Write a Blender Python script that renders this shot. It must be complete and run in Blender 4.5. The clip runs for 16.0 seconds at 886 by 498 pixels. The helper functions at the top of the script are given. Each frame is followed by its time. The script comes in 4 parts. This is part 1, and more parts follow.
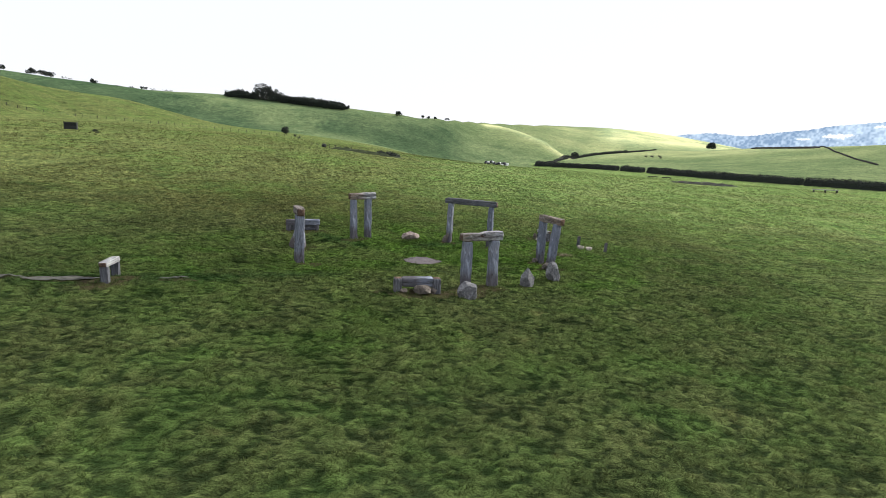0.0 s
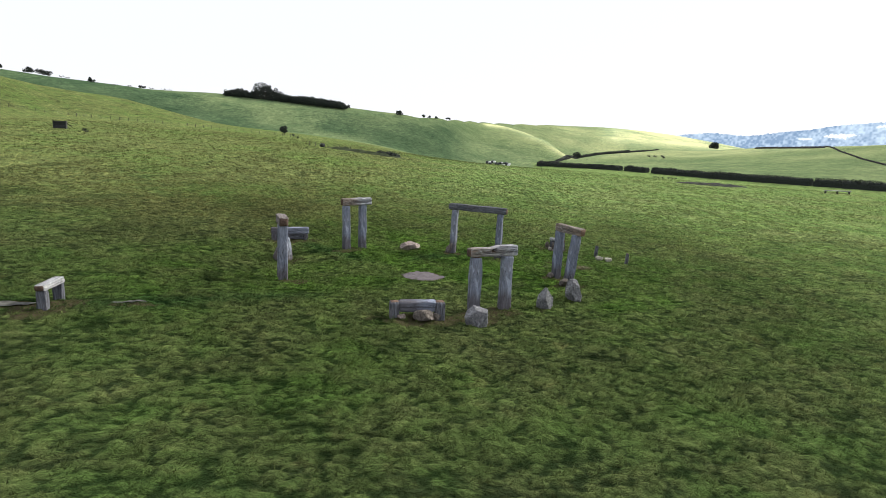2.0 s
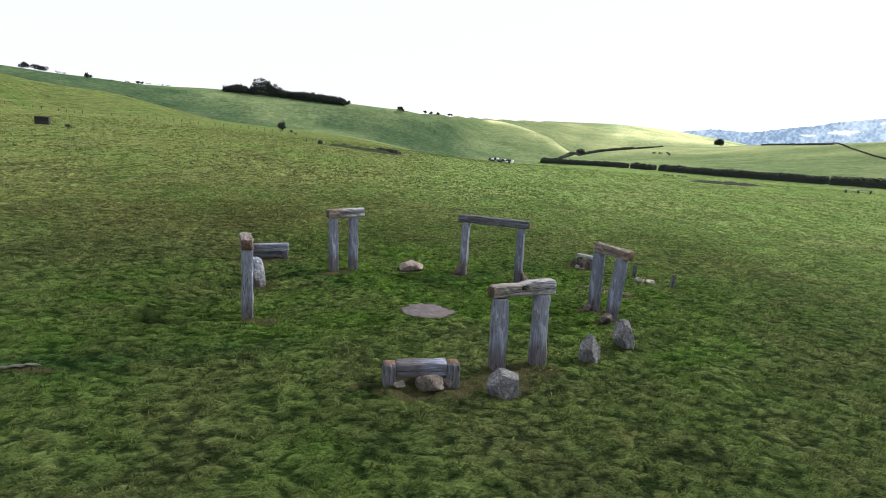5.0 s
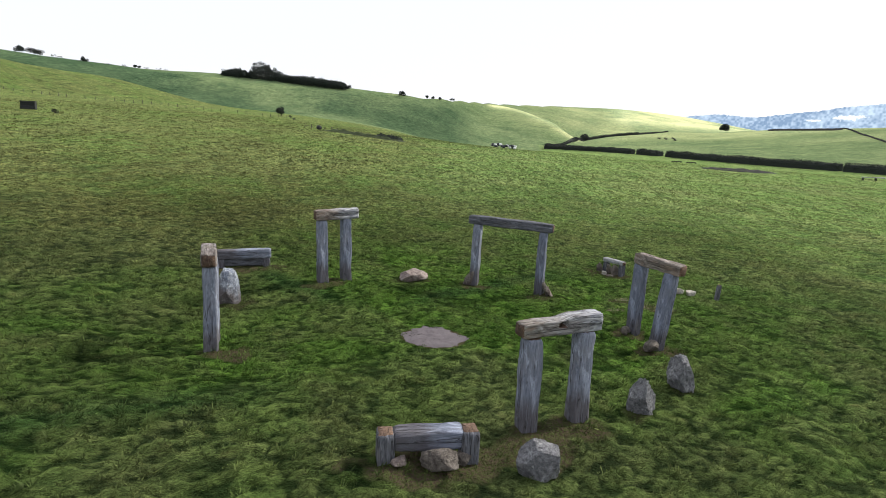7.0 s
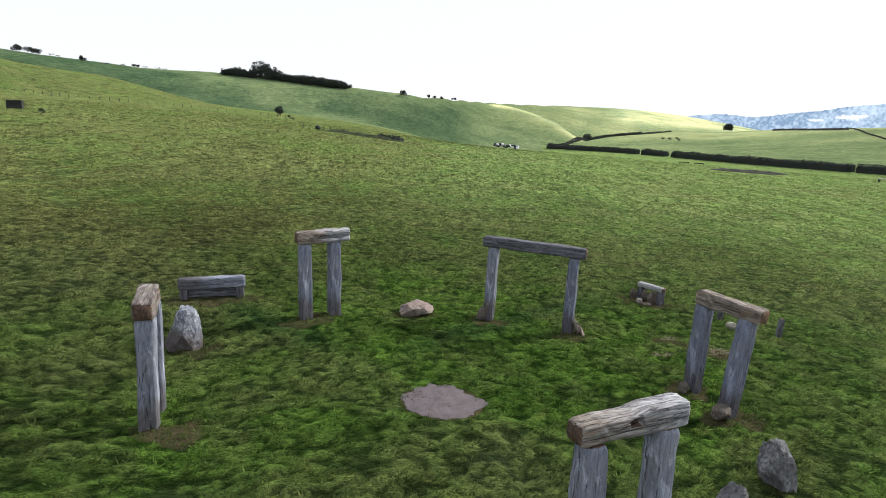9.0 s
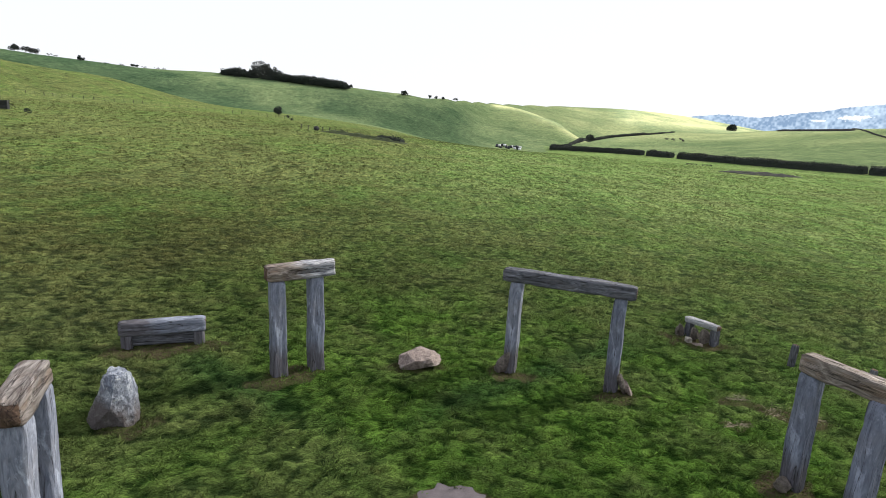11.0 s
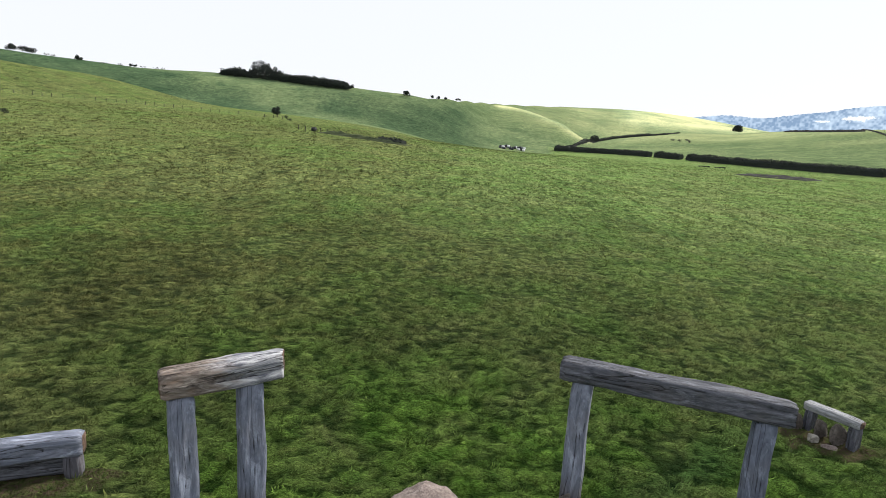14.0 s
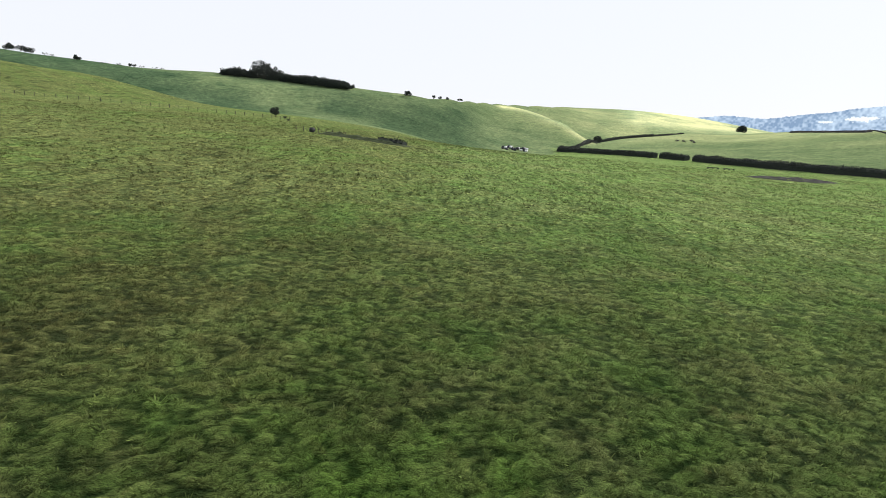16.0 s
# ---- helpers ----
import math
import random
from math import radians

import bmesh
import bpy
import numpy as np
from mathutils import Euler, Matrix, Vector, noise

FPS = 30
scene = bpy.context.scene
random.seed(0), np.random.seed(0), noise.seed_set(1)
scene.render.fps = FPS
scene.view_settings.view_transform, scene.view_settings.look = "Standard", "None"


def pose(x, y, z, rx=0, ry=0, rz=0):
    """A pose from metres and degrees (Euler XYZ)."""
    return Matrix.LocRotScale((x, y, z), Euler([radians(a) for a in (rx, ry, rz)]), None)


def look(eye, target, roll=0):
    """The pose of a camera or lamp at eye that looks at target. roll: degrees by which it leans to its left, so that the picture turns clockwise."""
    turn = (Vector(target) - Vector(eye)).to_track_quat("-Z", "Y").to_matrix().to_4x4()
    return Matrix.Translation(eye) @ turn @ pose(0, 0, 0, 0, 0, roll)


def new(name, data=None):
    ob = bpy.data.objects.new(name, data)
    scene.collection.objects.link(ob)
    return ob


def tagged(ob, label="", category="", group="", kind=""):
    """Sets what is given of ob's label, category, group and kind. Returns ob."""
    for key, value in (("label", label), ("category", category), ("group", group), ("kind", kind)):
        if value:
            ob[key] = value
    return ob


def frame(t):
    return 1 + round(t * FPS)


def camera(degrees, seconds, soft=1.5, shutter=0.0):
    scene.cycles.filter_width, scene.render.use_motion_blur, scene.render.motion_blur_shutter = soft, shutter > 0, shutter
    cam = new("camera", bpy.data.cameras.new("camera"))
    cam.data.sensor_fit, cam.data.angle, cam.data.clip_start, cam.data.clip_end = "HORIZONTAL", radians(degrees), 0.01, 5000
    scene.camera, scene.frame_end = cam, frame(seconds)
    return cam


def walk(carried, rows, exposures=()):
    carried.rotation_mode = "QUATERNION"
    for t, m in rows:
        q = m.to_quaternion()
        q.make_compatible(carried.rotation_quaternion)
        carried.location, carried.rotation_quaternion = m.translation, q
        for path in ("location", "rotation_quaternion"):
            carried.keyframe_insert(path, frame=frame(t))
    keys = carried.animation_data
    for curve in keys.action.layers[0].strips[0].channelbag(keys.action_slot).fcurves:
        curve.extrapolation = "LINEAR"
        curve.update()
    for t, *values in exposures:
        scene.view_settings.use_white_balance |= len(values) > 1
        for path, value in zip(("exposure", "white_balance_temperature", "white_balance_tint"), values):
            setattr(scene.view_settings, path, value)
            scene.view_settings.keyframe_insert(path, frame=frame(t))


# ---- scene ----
cam = camera(73.7, 16.0, 0.85)
PATH = [  # seconds, x, y, z, pitch, roll, yaw
    (0, 0.398, -40.232, 7.500, -9.17, 2.56, -0.06),
    (1, 0.300, -37.707, 7.514, -9.19, 2.57, -0.03),
    (2, 0.176, -35.144, 7.553, -9.20, 2.58, 0.01),
    (3, 0.031, -32.548, 7.612, -9.22, 2.59, 0.05),
    (3.5, -0.049, -31.240, 7.647, -9.24, 2.59, 0.07),
    (4, -0.134, -29.925, 7.687, -9.27, 2.59, 0.09),
    (4.6, -0.239, -28.340, 7.738, -9.36, 2.60, 0.12),
    (5.2, -0.350, -26.747, 7.793, -9.66, 2.60, 0.14),
    (5.8, -0.464, -25.149, 7.850, -10.05, 2.61, 0.17),
    (6.3, -0.562, -23.813, 7.900, -10.40, 2.61, 0.19),
    (6.7, -0.641, -22.742, 7.940, -10.76, 2.61, 0.21),
    (7, -0.701, -21.938, 7.970, -10.94, 2.62, 0.23),
    (7.4, -0.782, -20.865, 8.010, -11.01, 2.62, 0.25),
    (8, -0.904, -19.254, 8.070, -11.00, 2.63, 0.28),
    (9, -1.108, -16.566, 8.167, -10.99, 2.63, 0.34),
    (10, -1.309, -13.881, 8.256, -10.97, 2.64, 0.39),
    (11, -1.504, -11.203, 8.334, -10.95, 2.65, 0.45),
    (12, -1.690, -8.537, 8.395, -10.94, 2.66, 0.52),
    (13, -1.863, -5.885, 8.442, -10.92, 2.66, 0.58),
    (14, -2.019, -3.230, 8.480, -10.90, 2.67, 0.65),
    (15, -2.155, -0.555, 8.535, -10.89, 2.68, 0.72),
    (16, -2.267, 2.110, 8.585, -10.87, 2.69, 0.80),
]
walk(cam, [(t, pose(x, y, z, 90 + pitch, 0, yaw) @ pose(0, 0, 0, 0, 0, roll)) for t, x, y, z, pitch, roll, yaw in PATH],
     exposures=[(0, 0.24), (12.5, 0.24), (14.5, 0.15), (16, 0.13)])

# ---- light: bright overcast, a veiled sun high on the right ahead ----
SUN_BEARING, SUN_UP = 60.0, 37.0
world = bpy.data.worlds.new("overcast_sky")
scene.world = world
world.use_nodes = True
wn, wl = world.node_tree.nodes, world.node_tree.links
sky = wn.new("ShaderNodeTexSky")
sky.sky_type, sky.sun_disc = "NISHITA", False
sky.sun_elevation, sky.sun_rotation = radians(SUN_UP), radians(SUN_BEARING)
sky_dim = wn.new("ShaderNodeVectorMath")
sky_dim.operation = "SCALE"
sky_dim.inputs["Scale"].default_value = 0.10
cloud = wn.new("ShaderNodeMixRGB")
cloud.inputs["Fac"].default_value = 0.90
cloud.inputs["Color2"].default_value = (0.89, 0.91, 0.97, 1)
wl.new(sky.outputs["Color"], sky_dim.inputs[0])
wl.new(sky_dim.outputs[0], cloud.inputs["Color1"])
wl.new(cloud.outputs["Color"], wn["Background"].inputs["Color"])
wn["Background"].inputs["Strength"].default_value = 1.0
sun_data = bpy.data.lights.new("sun", "SUN")
sun_data.energy, sun_data.angle, sun_data.color = 5.0, radians(6), (1.0, 0.95, 0.84)
sun = new("sun", sun_data)
sb, su = radians(SUN_BEARING), radians(SUN_UP)
sun.matrix_world = look((0, 0, 60), (-math.sin(sb) * math.cos(su), -math.cos(sb) * math.cos(su), 60 - math.sin(su)))


# ---- materials ----
class Nodes:
    """A short way to wire a node material."""

    def __init__(self, name, rough=0.9, gloss=0.3):
        self.mat = bpy.data.materials.new(name)
        self.mat.use_nodes = True
        self.n, self.l = self.mat.node_tree.nodes, self.mat.node_tree.links
        self.bsdf = self.n["Principled BSDF"]
        self.bsdf.inputs["Roughness"].default_value = rough
        self.bsdf.inputs["Specular IOR Level"].default_value = gloss

    def put(self, socket, v):
        if isinstance(v, bpy.types.NodeSocket):
            self.l.new(v, socket)
        elif isinstance(v, (tuple, list)) and len(v) == 3 and socket.type == "RGBA":
            socket.default_value = (*v, 1)
        else:
            socket.default_value = v

    def pos(self, space="Object", scale=(1, 1, 1)):
        if space == "World":
            out = self.n.new("ShaderNodeNewGeometry").outputs["Position"]
        else:
            out = self.n.new("ShaderNodeTexCoord").outputs["Object"]
        m = self.n.new("ShaderNodeMapping")
        m.inputs["Scale"].default_value = scale
        self.l.new(out, m.inputs["Vector"])
        return m.outputs["Vector"]

    def noise(self, at, scale, detail=4.0, rough=0.55, warp=0.0):
        t = self.n.new("ShaderNodeTexNoise")
        for k, v in (("Vector", at), ("Scale", scale), ("Detail", detail), ("Roughness", rough), ("Distortion", warp)):
            self.put(t.inputs[k], v)
        return t.outputs["Fac"]

    def ramp(self, v, lo, hi, a=0.0, b=1.0):
        r = self.n.new("ShaderNodeMapRange")
        r.clamp = True
        for k, q in zip(("Value", "From Min", "From Max", "To Min", "To Max"), (v, lo, hi, a, b)):
            self.put(r.inputs[k], q)
        return r.outputs["Result"]

    def mix(self, f, a, b, how="MIX"):
        m = self.n.new("ShaderNodeMixRGB")
        m.blend_type = how
        for k, q in (("Fac", f), ("Color1", a), ("Color2", b)):
            self.put(m.inputs[k], q)
        return m.outputs["Color"]

    def calc(self, how, a, b):
        m = self.n.new("ShaderNodeMath")
        m.operation = how
        self.put(m.inputs[0], a)
        self.put(m.inputs[1], b)
        return m.outputs[0]

    def attr(self, name):
        a = self.n.new("ShaderNodeAttribute")
        a.attribute_name = name
        return a.outputs["Fac"]

    def own(self):
        return self.n.new("ShaderNodeObjectInfo").outputs["Random"]

    def island(self):
        return self.n.new("ShaderNodeNewGeometry").outputs["Random Per Island"]

    def bump(self, v, strength, dist):
        b = self.n.new("ShaderNodeBump")
        for k, q in (("Height", v), ("Strength", strength), ("Distance", dist)):
            self.put(b.inputs[k], q)
        self.l.new(b.outputs["Normal"], self.bsdf.inputs["Normal"])

    def done(self, colour, rough=None):
        self.put(self.bsdf.inputs["Base Color"], colour)
        if rough is not None:
            self.put(self.bsdf.inputs["Roughness"], rough)
        return self.mat


def turf_colour(k):
    """Pasture: broad drifts of lush, worn and straw-coloured grass, the same for the sward and its blades."""
    p = k.pos("World")
    drift = k.noise(p, 0.045, 3.0, 0.6)
    patch = k.noise(p, 0.34, 5.0, 0.62, 0.6)
    tuft = k.noise(p, 1.7, 8.0, 0.74)
    lush = k.mix(k.ramp(tuft, 0.36, 0.66), (0.019, 0.047, 0.009), (0.068, 0.130, 0.025))
    worn = k.mix(k.ramp(tuft, 0.36, 0.66), (0.032, 0.046, 0.019), (0.088, 0.108, 0.046))
    ring = k.n.new("ShaderNodeVectorMath")
    ring.operation = "DISTANCE"
    k.l.new(p, ring.inputs[0])
    ring.inputs[1].default_value = (-1.0, 1.5, 0.0)
    inner = k.ramp(k.calc("ADD", ring.outputs["Value"], k.calc("MULTIPLY", drift, 14.0)), 15.0, 30.0, 1.0, 0.0)
    c = k.mix(k.ramp(k.calc("SUBTRACT", patch, k.calc("MULTIPLY", inner, 0.07)), 0.36, 0.64, 0.0, 0.80), k.mix(inner, (0.046, 0.080, 0.025), lush), worn)
    xyz = k.n.new("ShaderNodeSeparateXYZ")
    k.l.new(p, xyz.inputs[0])
    x, y = xyz.outputs["X"], xyz.outputs["Y"]
    west = k.calc("MULTIPLY", k.ramp(x, 3.0, -14.0), k.ramp(y, 8.0, 18.0, 0.2, 1.0))
    drift = k.calc("ADD", drift, k.calc("MULTIPLY", west, 0.09))
    c = k.mix(k.ramp(drift, 0.48, 0.66, 0.0, 0.85), c, worn)
    c = k.mix(k.ramp(k.noise(p, 0.8, 4.0, 0.6, 0.5), 0.62, 0.76, 0.0, 0.32), c, (0.104, 0.092, 0.044))
    c = k.mix(k.calc("MULTIPLY", west, k.ramp(patch, 0.36, 0.56, 0.25, 1.0)), c, k.mix(1.0, c, (0.88, 0.82, 0.80), "MULTIPLY"))
    for y0, slope, x0, x1, half in ((-5.0, 0.30, -60.0, -11.0, 0.8), (-2.2, 0.50, -15.0, -5.0, 0.8), (6.7, 0.89, -3.0, 8.0, 0.8), (1.25, -0.60, -11.5, -4.0, 0.7)):
        off = k.calc("SUBTRACT", y, k.calc("ADD", k.calc("MULTIPLY", x, slope), y0))
        off = k.calc("ADD", k.calc("ABSOLUTE", off, 0.0), k.calc("MULTIPLY", k.calc("SUBTRACT", patch, 0.5), 2.4))
        wet = k.calc("MULTIPLY", k.ramp(off, 0.3 * half, 1.7 * half, 0.8, 0.0), k.calc("MULTIPLY", k.ramp(x, x0, x0 + 2.0), k.ramp(x, x1, x1 - 3.0)))
        c = k.mix(wet, c, k.mix(tuft, (0.012, 0.032, 0.010), (0.032, 0.068, 0.022)))
    # Brightness towards the sun and along low sight lines, put in as x, y gradients
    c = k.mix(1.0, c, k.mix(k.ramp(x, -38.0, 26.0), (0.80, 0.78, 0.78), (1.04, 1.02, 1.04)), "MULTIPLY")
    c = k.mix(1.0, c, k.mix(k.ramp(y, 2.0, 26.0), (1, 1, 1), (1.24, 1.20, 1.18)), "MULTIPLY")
    every = k.noise(p, 0.12, 14.0, 0.82)
    return k.mix(1.0, c, k.mix(k.ramp(every, 0.36, 0.64), (0.70, 0.71, 0.71), (1.28, 1.27, 1.24)), "MULTIPLY")


def nap(k, colour, weight, rough):
    """The light nap that massed blades show along a low line of sight, in the turf's own colours."""
    tint = k.mix(1.0, colour, (8.3, 8.3, 7.8), "MULTIPLY")
    k.put(k.bsdf.inputs["Sheen Weight"], weight)
    k.bsdf.inputs["Sheen Roughness"].default_value = rough
    k.put(k.bsdf.inputs["Sheen Tint"], tint)


def make_ground():
    k = Nodes("pasture", 1.0, 0.0)
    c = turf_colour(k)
    p = k.pos("World")
    cells = k.n.new("ShaderNodeTexVoronoi")
    k.l.new(k.pos("World", (0.8, 1, 0)), cells.inputs["Vector"])
    cells.inputs["Scale"].default_value = 2.6
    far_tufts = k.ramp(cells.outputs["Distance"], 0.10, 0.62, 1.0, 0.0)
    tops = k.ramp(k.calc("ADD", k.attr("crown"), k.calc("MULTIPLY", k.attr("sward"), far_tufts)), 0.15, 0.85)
    # Shade in the gaps between near tufts, put into the ground colour
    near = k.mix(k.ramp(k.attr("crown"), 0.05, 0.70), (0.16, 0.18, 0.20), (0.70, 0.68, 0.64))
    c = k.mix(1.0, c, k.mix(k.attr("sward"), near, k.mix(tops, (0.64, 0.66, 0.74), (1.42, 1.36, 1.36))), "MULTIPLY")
    # Shaded sides of far tussocks, painted as noise stretched along y
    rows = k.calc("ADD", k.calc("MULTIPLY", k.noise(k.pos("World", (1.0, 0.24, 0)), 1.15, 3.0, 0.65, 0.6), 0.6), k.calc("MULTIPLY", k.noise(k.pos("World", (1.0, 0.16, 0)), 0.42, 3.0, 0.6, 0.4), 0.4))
    hump_shade = k.mix(k.ramp(rows, 0.38, 0.49), (0.42, 0.48, 0.48), (1.24, 1.24, 1.12))
    c = k.mix(k.attr("sward"), c, k.mix(1.0, c, hump_shade, "MULTIPLY"))
    # Pale downland grass, with sunlit patches of the hills put into its colour
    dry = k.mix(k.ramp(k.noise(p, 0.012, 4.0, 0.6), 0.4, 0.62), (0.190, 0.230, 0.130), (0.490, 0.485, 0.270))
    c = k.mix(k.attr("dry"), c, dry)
    hill = k.mix(k.ramp(k.noise(p, 0.025, 14.0, 0.80), 0.38, 0.62), (0.046, 0.071, 0.037), (0.104, 0.130, 0.066))
    turfs = k.noise(p, 0.30, 6.0, 0.75)
    # Shaded slopes of the down, darkened in the hill colour
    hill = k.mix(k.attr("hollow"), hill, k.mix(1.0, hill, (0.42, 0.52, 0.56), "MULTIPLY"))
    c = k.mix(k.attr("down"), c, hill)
    flecks = k.mix(k.ramp(turfs, 0.38, 0.62), (0.70, 0.72, 0.76), (1.32, 1.30, 1.24))
    c = k.mix(k.calc("ADD", k.attr("down"), k.attr("dry")), c, k.mix(1.0, c, flecks, "MULTIPLY"))
    soil = k.mix(k.noise(p, 3.0, 5.0, 0.7), (0.030, 0.023, 0.016), (0.088, 0.066, 0.048))
    soil = k.mix(k.ramp(k.noise(p, 14.0, 3.0), 0.42, 0.58, 0.0, 0.75), soil, (0.046, 0.064, 0.018))
    c = k.mix(k.ramp(k.attr("bare"), 0.25, 0.8), c, soil)
    lie = k.calc("SUBTRACT", k.ramp(k.attr("sward"), 0.0, 1.0, 0.50, 0.60), k.calc("MULTIPLY", k.calc("ADD", k.attr("down"), k.attr("dry")), 0.30))
    nap(k, c, k.calc("MULTIPLY", lie, k.ramp(k.attr("bare"), 0.1, 0.6, 1.0, 0.0)), 0.46)
    rough = k.calc("ADD", k.noise(p, 1.5, 6.0, 0.72), k.calc("MULTIPLY", k.noise(p, 0.35, 3.0, 0.6), 1.2))
    k.bump(rough, 0.9, 0.45)
    return k.done(c)


def make_blade():
    k = Nodes("grass_blade", 0.65, 0.07)
    # tint holds painted light: dark roots and gaps, bright tips
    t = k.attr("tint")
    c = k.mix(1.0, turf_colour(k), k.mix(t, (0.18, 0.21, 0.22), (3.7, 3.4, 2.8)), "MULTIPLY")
    nap(k, c, 1.0, 0.44)
    own_way = k.n.new("ShaderNodeVectorMath")
    own_way.operation = "MULTIPLY_ADD"
    k.l.new(k.n.new("ShaderNodeNewGeometry").outputs["Normal"], own_way.inputs[0])
    own_way.inputs[1].default_value = (0.9, 0.9, 0.9)
    own_way.inputs[2].default_value = (0.0, 0.0, 0.6)
    up_way = k.n.new("ShaderNodeVectorMath")
    up_way.operation = "NORMALIZE"
    k.l.new(own_way.outputs[0], up_way.inputs[0])
    k.l.new(up_way.outputs[0], k.bsdf.inputs["Normal"])
    through_light = k.n.new("ShaderNodeBsdfTranslucent")
    k.put(through_light.inputs["Color"], c)
    both = k.n.new("ShaderNodeMixShader")
    both.inputs["Fac"].default_value = 0.25
    k.l.new(k.bsdf.outputs[0], both.inputs[1])
    k.l.new(through_light.outputs[0], both.inputs[2])
    k.l.new(both.outputs[0], k.n["Material Output"].inputs["Surface"])
    return k.done(c)


def make_wood(name, dark, light, warm, warm_amount, bleach=None, streak=1.0, rubbed=0.0):
    """Weathered oak: wandering silver grain along z, shakes and bleached patches; bleach: where along z it turns pale."""
    k = Nodes(name, 0.88, 0.25)
    grain = k.noise(k.pos("Object", (1, 1, 0.20)), 4.2, 6.0, 0.60, 3.0)
    fine = k.noise(k.pos("Object", (1, 1, 0.06)), 26.0, 4.0, 0.65, 1.2)
    blot = k.noise(k.pos("Object", (1, 1, 0.45)), 2.0, 4.0, 0.6, 0.8)
    pale = k.noise(k.pos("Object", (1, 1, 0.30)), 2.6, 5.0, 0.68, 1.6)
    shake = k.noise(k.pos("Object", (1, 1, 0.045)), 4.5, 3.0, 0.6, 0.5)
    c = k.mix(k.ramp(grain, 0.34, 0.66), dark, light)
    c = k.mix(k.ramp(blot, 0.46, 0.66, 0.0, warm_amount), c, warm)
    c = k.mix(k.ramp(pale, 0.52, 0.66, 0.0, 0.65), c, tuple(min(0.6, 1.9 * v) for v in light))
    if bleach:
        xyz = k.n.new("ShaderNodeSeparateXYZ")
        k.l.new(k.pos("Object"), xyz.inputs[0])
        where = k.calc("ADD", xyz.outputs["Z"], k.calc("MULTIPLY", k.calc("SUBTRACT", pale, 0.5), 2.4))
        white = k.mix(k.ramp(grain, 0.36, 0.62), (0.14, 0.15, 0.185), (0.60, 0.61, 0.64))
        c = k.mix(k.ramp(where, bleach[0], bleach[1], 0.0, 0.9), c, white)
    c = k.mix(k.ramp(fine, 0.34, 0.46, 0.35 * streak, 0.0), c, (0.035, 0.033, 0.035))
    if rubbed:
        up = k.n.new("ShaderNodeSeparateXYZ")
        k.l.new(k.pos("Object"), up.inputs[0])
        rub = k.calc("ADD", up.outputs["Z"], k.calc("MULTIPLY", k.calc("SUBTRACT", blot, 0.5), 1.8))
        c = k.mix(k.ramp(rub, rubbed, rubbed + 0.5, 0.65, 0.0), c, (0.060, 0.046, 0.042))
    crack = k.ramp(k.calc("ABSOLUTE", k.calc("SUBTRACT", shake, 0.5), 0.0), 0.0, 0.016, 0.9, 0.0)
    c = k.mix(crack, c, (0.018, 0.016, 0.016))
    c = k.mix(1.0, c, k.mix(k.own(), (0.80, 0.81, 0.84), (1.14, 1.12, 1.08)), "MULTIPLY")
    k.bump(k.calc("SUBTRACT", k.calc("ADD", grain, k.calc("MULTIPLY", fine, 0.6)), crack), 0.9, 0.03)
    return k.done(c, k.ramp(grain, 0.2, 0.8, 0.95, 0.75))


def make_stone(name, a, b, lichen, amount, scale=2.2, foot=None):
    k = Nodes(name, 0.9, 0.3)
    p = k.pos("Object")
    big, mid = k.noise(p, scale, 5.0, 0.65, 0.6), k.noise(p, scale * 4, 6.0, 0.7)
    c = k.mix(k.ramp(big, 0.35, 0.65), a, b)
    c = k.mix(k.ramp(mid, 0.38, 0.58, 0.75, 0.0), c, tuple(0.45 * v for v in a))
    c = k.mix(k.ramp(k.noise(p, scale * 1.7, 5.0, 0.7, 1.0), 0.56, 0.66, 0.0, amount), c, lichen)
    if foot:
        xyz = k.n.new("ShaderNodeSeparateXYZ")
        k.l.new(p, xyz.inputs[0])
        rise = k.calc("ADD", xyz.outputs["Z"], k.calc("MULTIPLY", k.calc("SUBTRACT", big, 0.5), 1.6))
        c = k.mix(k.ramp(k.calc("ADD", rise, k.calc("MULTIPLY", xyz.outputs["X"], 0.7)), foot - 0.2, foot + 0.45, 0.85, 0.0), c, (0.085, 0.066, 0.058))
    k.bump(k.calc("ADD", mid, k.calc("MULTIPLY", k.noise(p, scale * 16, 4.0, 0.7), 0.5)), 1.0, 0.09)
    return k.done(c)


def make_leaf(name, dark, light):
    k = Nodes(name, 0.8, 0.2)
    c = k.mix(k.island(), dark, light)
    return k.done(c)


def make_plain(name, a, b, scale=6.0, rough=0.8, metal=0.0):
    k = Nodes(name, rough)
    p = k.pos("Object")
    n = k.noise(p, scale, 5.0, 0.65)
    k.bsdf.inputs["Metallic"].default_value = metal
    k.bump(n, 0.4, 0.02)
    return k.done(k.mix(k.ramp(n, 0.35, 0.65), a, b))


def make_gravel():
    k = Nodes("damp_gravel", 0.8, 0.25)
    p = k.pos("Object")
    c = k.mix(k.ramp(k.noise(p, 3.0, 5.0, 0.7), 0.35, 0.65), (0.070, 0.060, 0.070), (0.128, 0.112, 0.126))
    c = k.mix(k.ramp(k.noise(p, 38.0, 3.0, 0.6), 0.42, 0.62, 0.5, 0.0), c, (0.06, 0.05, 0.05))
    k.bump(k.noise(p, 30.0, 4.0), 0.5, 0.02)
    return k.done(c, k.ramp(k.noise(p, 1.6, 3.0), 0.4, 0.6, 0.7, 0.95))


